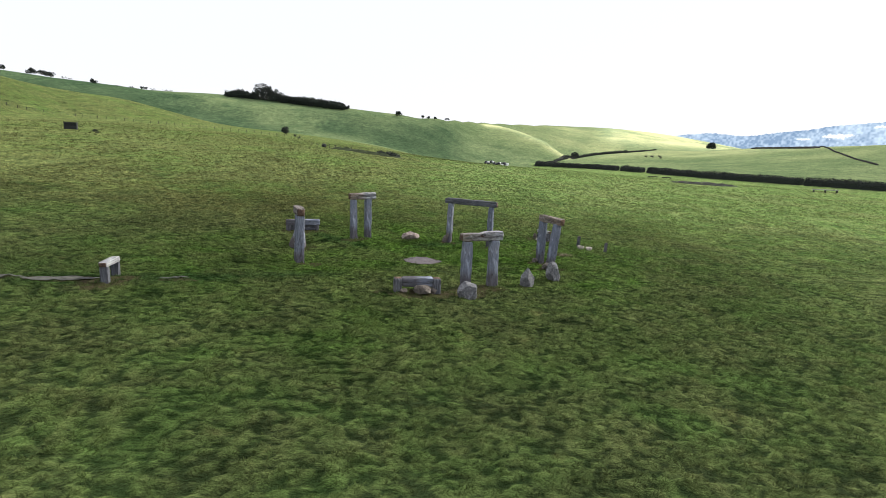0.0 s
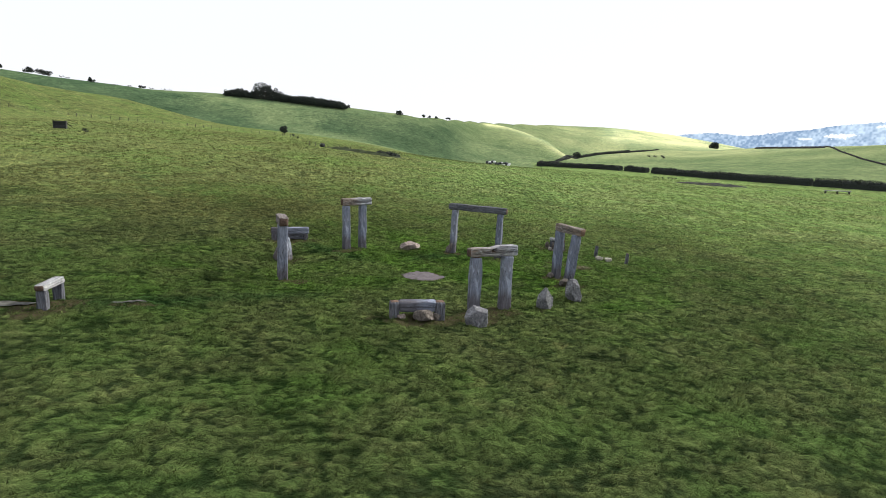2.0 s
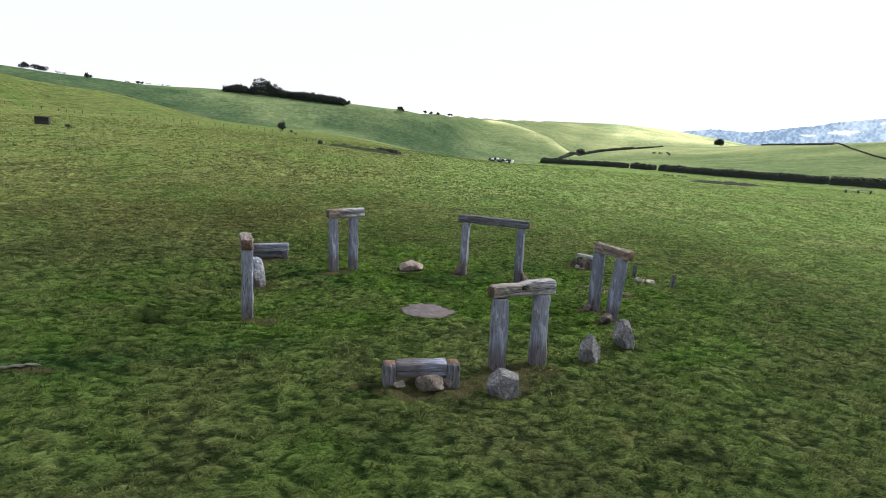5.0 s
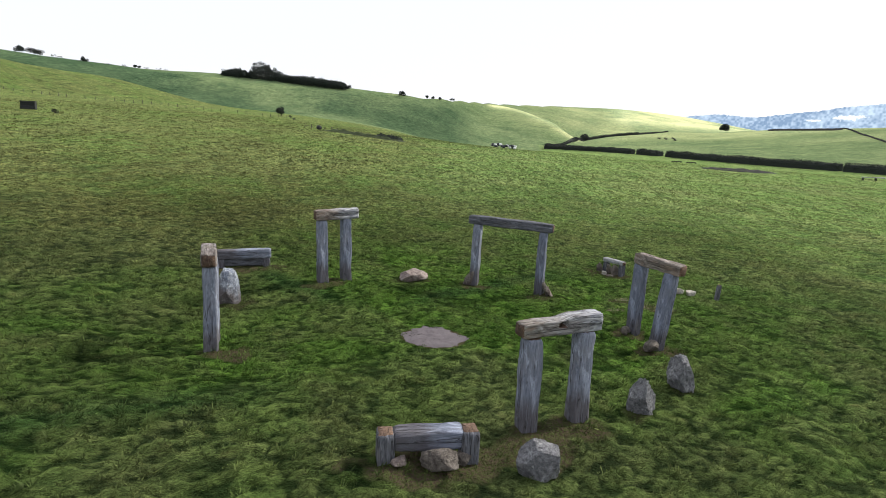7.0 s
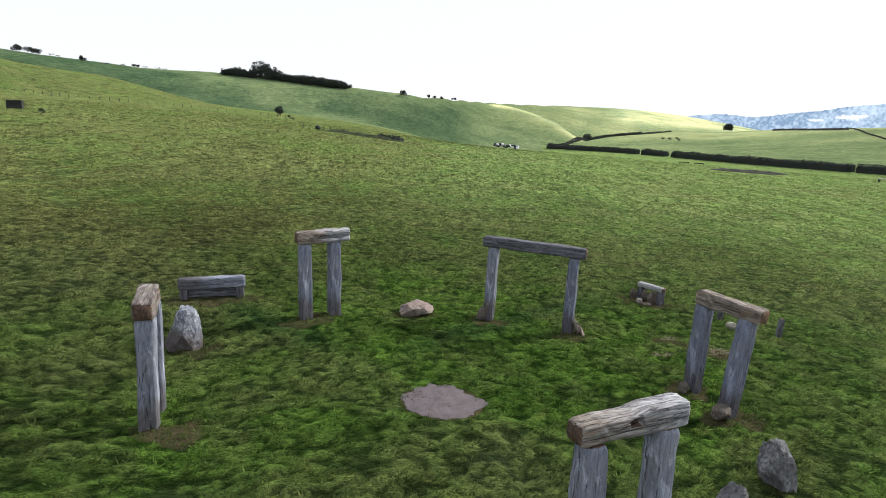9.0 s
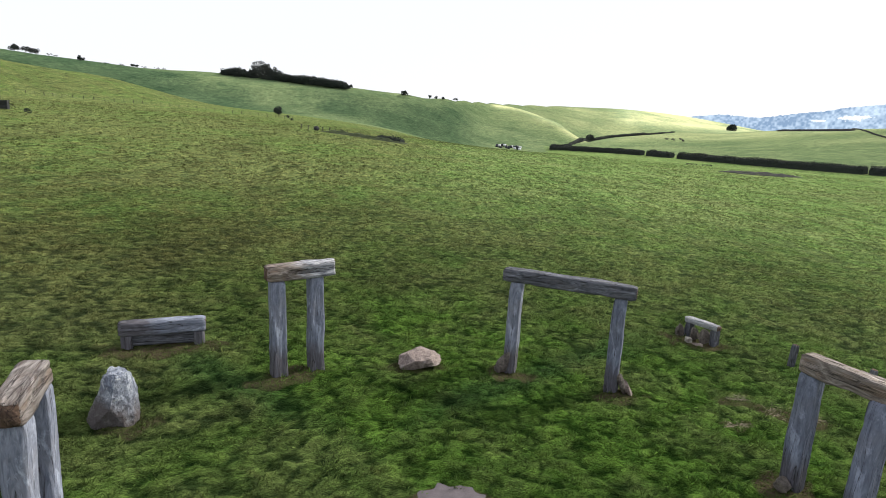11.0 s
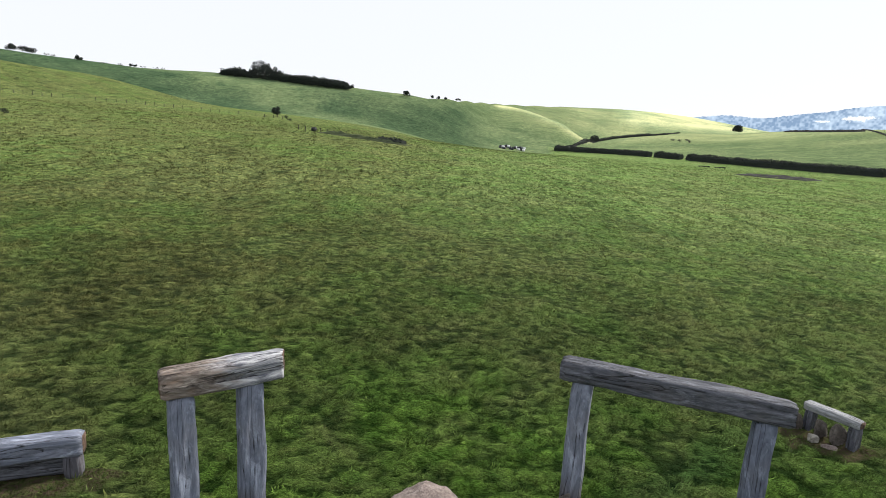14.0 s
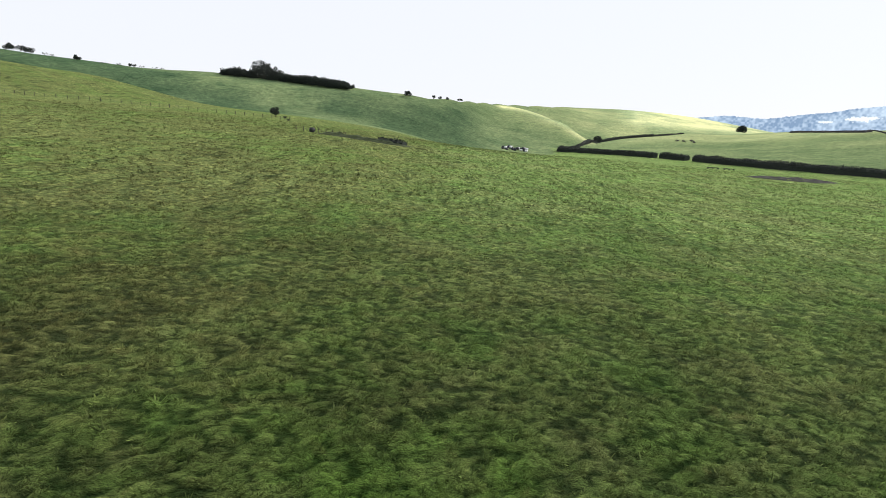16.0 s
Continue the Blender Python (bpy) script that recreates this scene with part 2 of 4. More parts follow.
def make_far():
    """Distance seen through bright air: pale fields and blue woods, the haze put into their colours. It glows as the
    hazy sky does.
    """
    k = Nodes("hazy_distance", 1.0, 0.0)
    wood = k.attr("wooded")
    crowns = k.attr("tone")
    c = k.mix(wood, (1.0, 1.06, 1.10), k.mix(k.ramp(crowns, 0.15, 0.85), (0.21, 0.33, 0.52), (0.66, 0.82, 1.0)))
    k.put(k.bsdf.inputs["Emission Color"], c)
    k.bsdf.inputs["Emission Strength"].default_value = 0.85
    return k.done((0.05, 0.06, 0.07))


PASTURE, BLADE = make_ground(), make_blade()
OAK = make_wood("weathered_oak", (0.100, 0.114, 0.156), (0.225, 0.250, 0.325), (0.21, 0.185, 0.175), 0.22, None, 0.22, 0.7)
OAK_HALF = make_wood("half_bleached_oak", (0.080, 0.062, 0.052), (0.320, 0.275, 0.245), (0.27, 0.185, 0.13), 0.7, (0.75, 1.35))
OAK_BLEACHED = make_wood("bleached_oak", (0.105, 0.082, 0.066), (0.360, 0.330, 0.300), (0.30, 0.21, 0.14), 0.6, (0.3, 2.6))
OAK_END = make_wood("sawn_end_grain", (0.060, 0.036, 0.026), (0.160, 0.105, 0.078), (0.22, 0.14, 0.09), 0.5, None, 0.3)
OAK_DARK = make_wood("dark_weathered_oak", (0.046, 0.050, 0.062), (0.150, 0.156, 0.182), (0.14, 0.12, 0.11), 0.3)
OAK_WARM = make_wood("sun_bleached_oak", (0.072, 0.058, 0.052), (0.250, 0.226, 0.214), (0.22, 0.155, 0.115), 0.65)
OAK_SILVER = make_wood("silvered_oak", (0.200, 0.205, 0.215), (0.480, 0.490, 0.510), (0.30, 0.27, 0.24), 0.2)
ROCK_GREY = make_stone("grey_sarsen", (0.150, 0.152, 0.170), (0.340, 0.340, 0.362), (0.52, 0.53, 0.55), 0.6)
ROCK_PALE = make_stone("pale_blue_grey_stone", (0.150, 0.180, 0.260), (0.500, 0.535, 0.610), (0.74, 0.77, 0.82), 0.85, 1.7, 1.15)
ROCK_PINK = make_stone("pinkish_sandstone", (0.260, 0.205, 0.190), (0.400, 0.330, 0.305), (0.45, 0.42, 0.41), 0.45, 1.6)
ROCK_BROWN = make_stone("brown_earthy_stone", (0.125, 0.106, 0.095), (0.250, 0.220, 0.195), (0.30, 0.29, 0.27), 0.3)
ROCK_CHALK = make_stone("white_chalk_lump", (0.48, 0.45, 0.40), (0.66, 0.63, 0.57), (0.70, 0.70, 0.68), 0.4)
LEAF_WOOD = make_leaf("woodland_leaves", (0.016, 0.022, 0.020), (0.048, 0.060, 0.050))
LEAF_HEDGE = make_leaf("hedge_leaves", (0.016, 0.021, 0.021), (0.044, 0.052, 0.044))
LEAF_SCRUB = make_leaf("dark_scrub_leaves", (0.050, 0.048, 0.050), (0.110, 0.105, 0.105))
BARK = make_plain("bark", (0.03, 0.025, 0.02), (0.08, 0.07, 0.06), 5.0)
FENCE_WOOD = make_plain("grey_fence_timber", (0.03, 0.028, 0.025), (0.075, 0.07, 0.062), 9.0)
WIRE = make_plain("galvanised_wire", (0.20, 0.20, 0.20), (0.30, 0.30, 0.30), 20.0, 0.5, 0.8)
DARK_METAL = make_plain("dark_painted_metal", (0.010, 0.011, 0.013), (0.032, 0.033, 0.036), 4.0, 0.6)
PALE_METAL = make_plain("pale_galvanised_metal", (0.30, 0.31, 0.32), (0.46, 0.47, 0.48), 4.0, 0.5, 0.3)
WRAP_BLACK = make_plain("black_silage_wrap", (0.012, 0.013, 0.020), (0.035, 0.038, 0.055), 2.0, 0.35)
WRAP_WHITE = make_plain("white_sheet", (0.55, 0.57, 0.60), (0.75, 0.76, 0.78), 2.0, 0.5)
EARTH = make_plain("dark_bare_earth", (0.005, 0.006, 0.006), (0.014, 0.014, 0.013), 0.8, 0.95)
BANK_TURF = make_plain("rough_bank_turf", (0.018, 0.026, 0.010), (0.052, 0.068, 0.026), 1.2, 0.95)
GRAVEL, FAR = make_gravel(), make_far()
STRAW = make_plain("old_straw", (0.15, 0.125, 0.085), (0.30, 0.26, 0.19), 9.0, 0.8)
MUD = make_plain("wet_grey_mud", (0.034, 0.034, 0.028), (0.100, 0.098, 0.088), 3.0, 0.65)
DUNG = make_plain("dark_droppings", (0.012, 0.010, 0.008), (0.035, 0.030, 0.024), 20.0, 0.7)


# ---- helpers for meshes ----
def mesh_object(name, verts, faces, material, parent=None, label="", smooth=False):
    me = bpy.data.meshes.new(name)
    me.from_pydata([tuple(v) for v in verts], [], faces)
    me.materials.append(material)
    if smooth:
        me.polygons.foreach_set("use_smooth", [True] * len(me.polygons))
    ob = new(name, me)
    ob.parent = parent
    if label:
        ob["label"] = label
    return ob


def part(name, bm, material, parent, label="", smooth=True):
    me = bpy.data.meshes.new(name)
    bmesh.ops.recalc_face_normals(bm, faces=bm.faces)
    bm.to_mesh(me)
    bm.free()
    for m in material if isinstance(material, tuple) else (material,):
        me.materials.append(m)
    if smooth:
        me.polygons.foreach_set("use_smooth", [True] * len(me.polygons))
    ob = new(name, me)
    ob.parent = parent
    if label:
        ob["label"] = label
    return ob


def thing(name, m, label, category, group=""):
    ob = new(name)
    ob.matrix_world = m
    ob.empty_display_size = 0.2
    return tagged(ob, label, category, group)


def triangles(name, pts, material, parent=None, extra=None):
    """Loose triangles from an (n, 3, 3) array, as one mesh."""
    n = len(pts)
    me = bpy.data.meshes.new(name)
    me.vertices.add(3 * n)
    me.vertices.foreach_set("co", np.asarray(pts, np.float32).ravel())
    me.loops.add(3 * n)
    me.loops.foreach_set("vertex_index", np.arange(3 * n, dtype=np.int32))
    me.polygons.add(n)
    me.polygons.foreach_set("loop_start", np.arange(0, 3 * n, 3, dtype=np.int32))
    me.update(calc_edges=True)
    if extra is not None:
        a = me.attributes.new("tint", "FLOAT", "POINT")
        a.data.foreach_set("value", np.asarray(extra, np.float32))
    me.materials.append(material)
    ob = new(name, me)
    ob.parent = parent
    return ob


# ---- the lie of the land ----
def sstep(t):
    t = np.clip(t, 0, 1)
    return t * t * (3 - 2 * t)


def soft_max(a, b, k):
    d = np.clip(0.5 + 0.5 * (a - b) / k, 0, 1)
    return b + (a - b) * d + k * d * (1 - d)


def curve(v, pairs):
    """A smooth curve through (bearing, value) pairs."""
    xs, ys = np.array(pairs, float).T
    m = np.gradient(ys, xs)
    v = np.clip(v, xs[0], xs[-1])
    i = np.clip(np.searchsorted(xs, v) - 1, 0, len(xs) - 2)
    w = xs[i + 1] - xs[i]
    t = (v - xs[i]) / w
    return ((2 * t**3 - 3 * t**2 + 1) * ys[i] + (t**3 - 2 * t**2 + t) * w * m[i]
            + (3 * t**2 - 2 * t**3) * ys[i + 1] + (t**3 - t**2) * w * m[i + 1])


def ridge(bearing, r, far, high, foot, back, low):
    """One landform: it rises from its foot to its crest and falls off behind."""
    d, z, f = curve(bearing, far), curve(bearing, high), foot(bearing)
    up = low + (z - low) * (0.35 * np.clip((r - f) / (d - f), 0, 1) + 0.65 * sstep((r - f) / (d - f)))
    return np.where(r < f, low - 0.12 * (f - r), np.where(r < d, up, z - back * (r - d) ** 2 / (r - d + 40)))


SPUR_FAR = [(-75, 250), (-45, 290), (-37, 330), (-30, 370), (-22, 350), (-17, 340), (-10, 330), (-5, 350), (1, 380), (8, 400)]
SPUR_HIGH = [(-75, 44), (-45, 37), (-37, 31.5), (-30, 30), (-27.6, 26.5), (-22, 18), (-17, 14), (-10, 8.2), (-5, 4), (1, 0), (8, -6)]
DOWN_FAR = [(-75, 700), (-45, 680), (-37, 620), (-22, 600), (-10, 560), (-5, 560), (0, 620), (5, 800), (10, 950), (16, 1000), (35, 1000)]
DOWN_HIGH = [(-75, 78), (-45, 70), (-37, 62), (-30, 56), (-22, 55), (-18, 53), (-10, 47.2), (-5, 43.6), (0, 44), (5, 51.5), (10, 59.5), (16, 61.5), (20, 56), (22, 51), (25, 42), (28, 34), (35, 20), (45, 0)]
MID_FAR = [(-2, 640), (5, 700), (8, 680), (10, 650), (12, 620), (15, 600)]
MID_HIGH = [(-2, 30), (2, 42), (5, 43.5), (8, 34.5), (10, 25), (12, 11), (15, -8)]
EAST_FAR = [(10, 560), (15, 760), (20, 840), (24, 860), (28, 800), (32, 720), (36, 640), (45, 560), (70, 480)]
EAST_HIGH = [(8, -6), (11, 2), (15, 16), (20, 24.5), (24, 27), (28, 30.5), (32, 31), (36, 31), (45, 34), (70, 30)]
HEDGE_FAR = [(8, 500), (9.3, 480), (13, 425), (18, 367), (24, 315), (29, 285), (35.5, 262), (45, 240), (60, 220)]


def height(x, y):
    """Height of the ground in metres; the timber ring stands round the origin."""
    x, y = np.asarray(x, float), np.asarray(y, float)
    xs, ys = 160 * np.tanh(x / 160), 330 * np.tanh(y / 330)
    r = np.hypot(x + 1, y + 5) + 1e-6
    b = np.degrees(np.arctan2(x + 1, y + 5))
    base = 0.007 -0.03605 * xs +0.03447 * ys +0.0001127 * xs**2 -0.0001773 * xs * ys -0.0000140 * ys**2
    base = base - 9 * np.exp(-((b - 3) / 8) ** 2) * sstep((r - 165) / 260)
    front = np.where(np.abs(b) < 80, 1.0, np.clip((100 - np.abs(b)) / 20, 0, 1))
    z = base
    for far, high, foot, back, low in (
            (SPUR_FAR, SPUR_HIGH, lambda q: 0.5 * curve(q, SPUR_FAR), 0.16, 0.0),
            (EAST_FAR, EAST_HIGH, lambda q: curve(q, HEDGE_FAR), 0.10, 2.0),
            (MID_FAR, MID_HIGH, lambda q: 430 + 6 * np.clip(q, -2, 15), 0.12, -2.0),
            (DOWN_FAR, DOWN_HIGH, lambda q: 420 + 160 * sstep((q - 2) / 14), 0.05, -4.0)):
        z = soft_max(z, ridge(b, r, far, high, foot, back, low) * front - 30 * (1 - front), 3.0)
    dip = 0.75 * np.exp(-((x + 9.6) / 5) ** 2 - ((y - 1) / 4.2) ** 2)
    return z - dip


def at(bearing, dist):
    """A place on the ground by its bearing from the ring and its distance."""
    x, y = -1 + dist * math.sin(radians(bearing)), -5 + dist * math.cos(radians(bearing))
    return x, y, float(height(x, y))


def hnoise(x, y, scale, seed=0):
    """Cheap smooth value noise on arrays."""
    u, v = x / scale + 17.3 * seed, y / scale - 9.1 * seed
    i, j = np.floor(u), np.floor(v)
    fu, fv = u - i, v - j
    fu, fv = fu * fu * (3 - 2 * fu), fv * fv * (3 - 2 * fv)

    def h(a, b):
        s = np.sin(a * 127.1 + b * 311.7 + seed * 74.7) * 43758.5453
        return s - np.floor(s)
    return (h(i, j) * (1 - fu) + h(i + 1, j) * fu) * (1 - fv) + (h(i, j + 1) * (1 - fu) + h(i + 1, j + 1) * fu) * fv - 0.5


# worn ground: centre x, y, half length, half width, turn in degrees, strength
WORN = [
    (-0.9, -8.5, 1.9, 0.9, 12, 1.0), (1.9, -7.2, 1.3, 1.0, 30, 0.9), (3.5, -5.9, 0.9, 0.7, 25, 0.8),
    (-6.3, 6.8, 1.3, 0.55, 32, 0.75), (0.8, 8.2, 0.8, 0.6, 0, 0.75), (4.3, 7.1, 0.9, 0.6, 0, 0.75),
    (7.5, 2.6, 0.7, 0.6, 0, 0.75), (8.0, 0.8, 0.9, 0.7, 0, 0.85), (-8.3, -2.0, 1.1, 0.8, 20, 0.8),
    (-11.0, 7.8, 1.7, 0.6, 22, 0.95), (9.3, 12.9, 1.3, 0.7, -20, 0.9), (-16.6, -10.6, 1.5, 0.9, 60, 1.0),
    (-18.7, -10.85, 1.6, 0.45, 16, 1.0), (-21.6, -11.5, 1.9, 0.22, 10, 0.85), (-13.8, -9.45, 1.1, 0.24, 6, 0.8), (9.8, 6.7, 1.0, 0.5, -20, 0.85),
    (8.3, 7.5, 0.6, 0.4, 0, 0.6), (7.6, 5.7, 0.6, 0.4, 10, 0.7), (-2.3, 8.0, 1.1, 0.5, 5, 0.6), (-10.3, 3.9, 1.0, 0.6, 0, 0.6),
    (5.7, -4.6, 0.7, 0.5, 0, 0.5), (7.6, -2.8, 0.7, 0.5, 0, 0.5)]
POOL = (-1.02, 0.52, 1.25, 1.02, -12)


def oval(x, y, cx, cy, a, b, turn):
    c, s = math.cos(radians(turn)), math.sin(radians(turn))
    u, v = (x - cx) * c + (y - cy) * s, -(x - cx) * s + (y - cy) * c
    return np.hypot(u / a, v / b)


def bareness(x, y):
    out = np.zeros_like(x)
    for cx, cy, a, b, turn, amount in WORN:
        d = oval(x, y, cx, cy, a, b, turn) + 0.9 * hnoise(x, y, 0.45, 3)
        out = np.maximum(out, amount * sstep((1.35 - d) / 0.7))
    d = oval(x, y, *POOL)
    return np.maximum(out, sstep((1.12 - d) / 0.15))


def tufts(x, y, cell=0.27):
    """Rounded tufts of very uneven size, one to a cell of a warped net, thick in some places and grazed flat in others."""
    u = x / cell * 0.75 + 1.1 * hnoise(x, y, 0.9, 21) + 0.5 * hnoise(x, y, 0.31, 22)
    v = y / cell + 1.1 * hnoise(x, y, 0.8, 23) + 0.5 * hnoise(x, y, 0.27, 24)
    i, j = np.floor(u), np.floor(v)
    z = np.zeros_like(u)
    for di in (-1, 0, 1):
        for dj in (-1, 0, 1):
            a, b = i + di, j + dj
            h = [np.mod(np.sin(a * p + b * q) * 43758.5453, 1.0) for p, q in ((127.1, 311.7), (269.5, 183.3), (419.2, 371.9))]
            d = np.hypot(u - a - 0.1 - 0.8 * h[0], v - b - 0.1 - 0.8 * h[1]) / (0.35 + 0.60 * h[2])
            z = np.maximum(z, (0.012 + 0.120 * h[2] ** 1.4) * (1 - d * d))
    return z * np.clip(0.88 + 0.55 * hnoise(x, y, 1.7, 25) + 0.6 * hnoise(x, y, 0.6, 26), 0.30, 1.4)


def tussocks(x, y):
    """Humps of grazed turf, a few centimetres high, dying away with distance."""
    fade = np.clip((75 - np.hypot(x, y - 10)) / 25, 0, 1)
    z = tufts(x, y) + 0.05 * hnoise(x, y, 0.33, 2) + 0.16 * hnoise(x, y, 1.9, 5)
    return z * fade * (1 - 0.8 * sstep((1.4 - oval(x, y, *POOL)) / 0.4))


def steps(lo, hi, fine, far):
    mid = list(np.arange(lo, hi + fine / 2, fine))
    a, d = [], fine
    v = hi
    while v < far:
        d *= 1.08
        v += min(d, 120)
        a.append(v)
    b, d, v = [], fine, lo
    while v > -far:
        d *= 1.08
        v -= min(d, 120)
        b.append(v)
    return np.array(b[::-1] + mid + a)


def build_ground():
    gx, gy = steps(-26, 26, 0.11, 4200), steps(-30, 38, 0.11, 4200)
    xx, yy = np.meshgrid(gx, gy)
    x, y = xx.ravel(), yy.ravel()
    z = height(x, y) + tussocks(x, y)
    nx, ny = len(gx), len(gy)
    i = np.arange(nx * ny).reshape(ny, nx)
    quads = np.stack([i[:-1, :-1], i[:-1, 1:], i[1:, 1:], i[1:, :-1]], -1).reshape(-1, 4)
    me = bpy.data.meshes.new("ground")
    me.vertices.add(len(x))
    me.vertices.foreach_set("co", np.stack([x, y, z], -1).astype(np.float32).ravel())
    me.loops.add(quads.size)
    me.loops.foreach_set("vertex_index", quads.astype(np.int32).ravel())
    me.polygons.add(len(quads))
    me.polygons.foreach_set("loop_start", np.arange(0, quads.size, 4, dtype=np.int32))
    me.update(calc_edges=True)
    me.polygons.foreach_set("use_smooth", [True] * len(quads))
    r, b = np.hypot(x + 1, y + 5), np.degrees(np.arctan2(x + 1, y + 5))
    # dry also carries painted sunlight: a crest band, far slopes, fields to the east
    sunlit_band = np.exp(-((r - curve(b, MID_FAR) + 12) / 42) ** 2) * sstep((b - 2.5) / 2) * sstep((13.5 - b) / 1.5)
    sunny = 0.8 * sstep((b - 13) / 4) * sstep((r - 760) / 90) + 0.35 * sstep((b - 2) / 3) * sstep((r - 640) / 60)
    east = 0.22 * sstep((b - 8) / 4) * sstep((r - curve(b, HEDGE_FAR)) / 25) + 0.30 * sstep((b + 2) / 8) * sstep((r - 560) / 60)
    dry = np.clip(np.maximum(sunlit_band + sunny, east) + 0.25 * hnoise(x, y, 55.0, 31) * (r > 420), 0, 1) * sstep((r - 240) / 80)
    edge = np.where(b < 4, curve(b, SPUR_FAR) + 15, np.where(b > 9, curve(b, HEDGE_FAR) - 4, 430))
    down = sstep((r - edge) / 30)
    # hollow: hill shade painted in the coombe, steep face and behind the mid spur
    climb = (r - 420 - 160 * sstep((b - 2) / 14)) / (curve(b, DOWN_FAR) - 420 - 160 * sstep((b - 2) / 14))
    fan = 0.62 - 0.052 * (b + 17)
    coombe_shade = sstep((b + 46) / 8) * sstep((-13 - b) / 4) * sstep((fan - 0.06 - climb) / 0.18)
    steep_shade = sstep((b + 17) / 5) * sstep((4 - b) / 5) * sstep((climb - fan - 0.02) / 0.16) * sstep((0.92 - climb) / 0.3)
    hollow = np.clip(coombe_shade + steep_shade + 0.25 * hnoise(x, y, 60.0, 33), 0, 1) + 0.8 * np.exp(-((r - curve(b, MID_FAR) - 45) / 45) ** 2) * sstep((b - 1) / 3) * sstep((10 - b) / 3)
    # sward lightens the turf with distance; crown leaves tuft gaps painted in shade
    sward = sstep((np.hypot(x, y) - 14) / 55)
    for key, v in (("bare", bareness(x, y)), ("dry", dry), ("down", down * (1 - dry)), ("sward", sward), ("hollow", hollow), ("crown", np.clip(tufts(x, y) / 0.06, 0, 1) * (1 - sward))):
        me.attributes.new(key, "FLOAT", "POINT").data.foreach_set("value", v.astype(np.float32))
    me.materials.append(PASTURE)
    return tagged(new("ground", me), "tussocky green sheep pasture rising to open downland", "ground", kind="structure")


build_ground()


def ground_at(x, y):
    a, b = np.array([x], float), np.array([y], float)
    return float((height(a, b) + tussocks(a, b))[0])


def build_grass():
    """Loose blades over the near pasture, thicker where the turf is lush."""
    rng = np.random.default_rng(4)
    sheets = []
    for x0, x1, y0, y1, per, blades, low, high, wide, spread, tip, dark in (
            (-25, 25, -29, 30, 27, 9, 0.13, 0.25, 0.0150, 0.09, 0.07, 0.06), (-52, 52, 30, 60, 6, 8, 0.12, 0.25, 0.024, 0.16, 0.50, 0.34),
            (-48, -25, -16, 30, 8, 8, 0.12, 0.25, 0.022, 0.14, 0.40, 0.34), (25, 48, -16, 30, 8, 8, 0.12, 0.25, 0.022, 0.14, 0.40, 0.34),
            (-105, 105, -16, 125, 2.4, 7, 0.16, 0.30, 0.032, 0.22, 0.56, 0.42), (-130, 130, 60, 240, 0.8, 6, 0.25, 0.45, 0.06, 0.40, 0.60, 0.5)):
        n = int((x1 - x0) * (y1 - y0) * per)
        x, y = rng.uniform(x0, x1, n), rng.uniform(y0, y1, n)
        crown = tufts(x, y)
        keep = rng.random(n) < (0.42 + 14.0 * crown) * (1 - 0.58 * bareness(x, y)) * np.clip(((125 if y1 < 200 else 245) - np.hypot(x, y)) / 55, 0, 1)
        keep &= (np.abs(x) < 14 + 0.80 * (y + 40)) & (oval(x, y, *POOL) + 0.5 * hnoise(x, y, 0.3, 12) > 1.0)
        crown = np.repeat(crown[keep], blades)
        x, y = np.repeat(x[keep], blades), np.repeat(y[keep], blades)
        n = len(x)
        long = np.repeat(rng.uniform(low, high, n // blades), blades) * rng.uniform(0.6, 1.15, n) * (0.50 + 6.0 * crown)
        out, far = rng.uniform(0, 2 * np.pi, n), spread * np.sqrt(rng.random(n))
        long *= 1.1 - 0.5 * (far / spread) ** 2
        x, y = x + far * np.cos(out), y + far * np.sin(out)
        z = height(x, y) + tussocks(x, y) - 0.015
        root = np.stack([x, y, z], -1)
        face, splay = rng.uniform(0, 2 * np.pi, n), 0.75 * far / spread + np.abs(rng.normal(0.15, 0.30, n))
        wind = np.stack([0.22 + 0 * x, -0.16 + 0 * x, 0 * x], -1)
        lean = np.stack([np.cos(out) * np.sin(splay), np.sin(out) * np.sin(splay), np.cos(splay)], -1) + wind
        side = np.stack([np.cos(face), np.sin(face), 0 * x], -1) * (wide * rng.uniform(0.7, 1.4, n))[:, None]
        # Some clumps, most of all in tuft gaps, darkened as tussock shade
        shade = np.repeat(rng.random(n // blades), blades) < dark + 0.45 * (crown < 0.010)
        # Tuft tops and outer blades brightened in tint to stand for caught light
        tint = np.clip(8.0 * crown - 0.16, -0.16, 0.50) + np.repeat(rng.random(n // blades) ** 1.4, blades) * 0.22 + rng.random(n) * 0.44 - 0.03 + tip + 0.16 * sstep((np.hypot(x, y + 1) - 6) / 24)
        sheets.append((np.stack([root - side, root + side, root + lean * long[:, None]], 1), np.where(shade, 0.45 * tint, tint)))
    pts = np.concatenate([s[0] for s in sheets])
    tint = np.concatenate([s[1] for s in sheets])
    # Root to tip: shade low among the blades put into their colour
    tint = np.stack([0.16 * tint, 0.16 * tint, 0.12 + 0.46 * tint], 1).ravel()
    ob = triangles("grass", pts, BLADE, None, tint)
    return tagged(ob, "short wind-combed pasture grass in uneven tufts", "grass", kind="stuff")


build_grass()


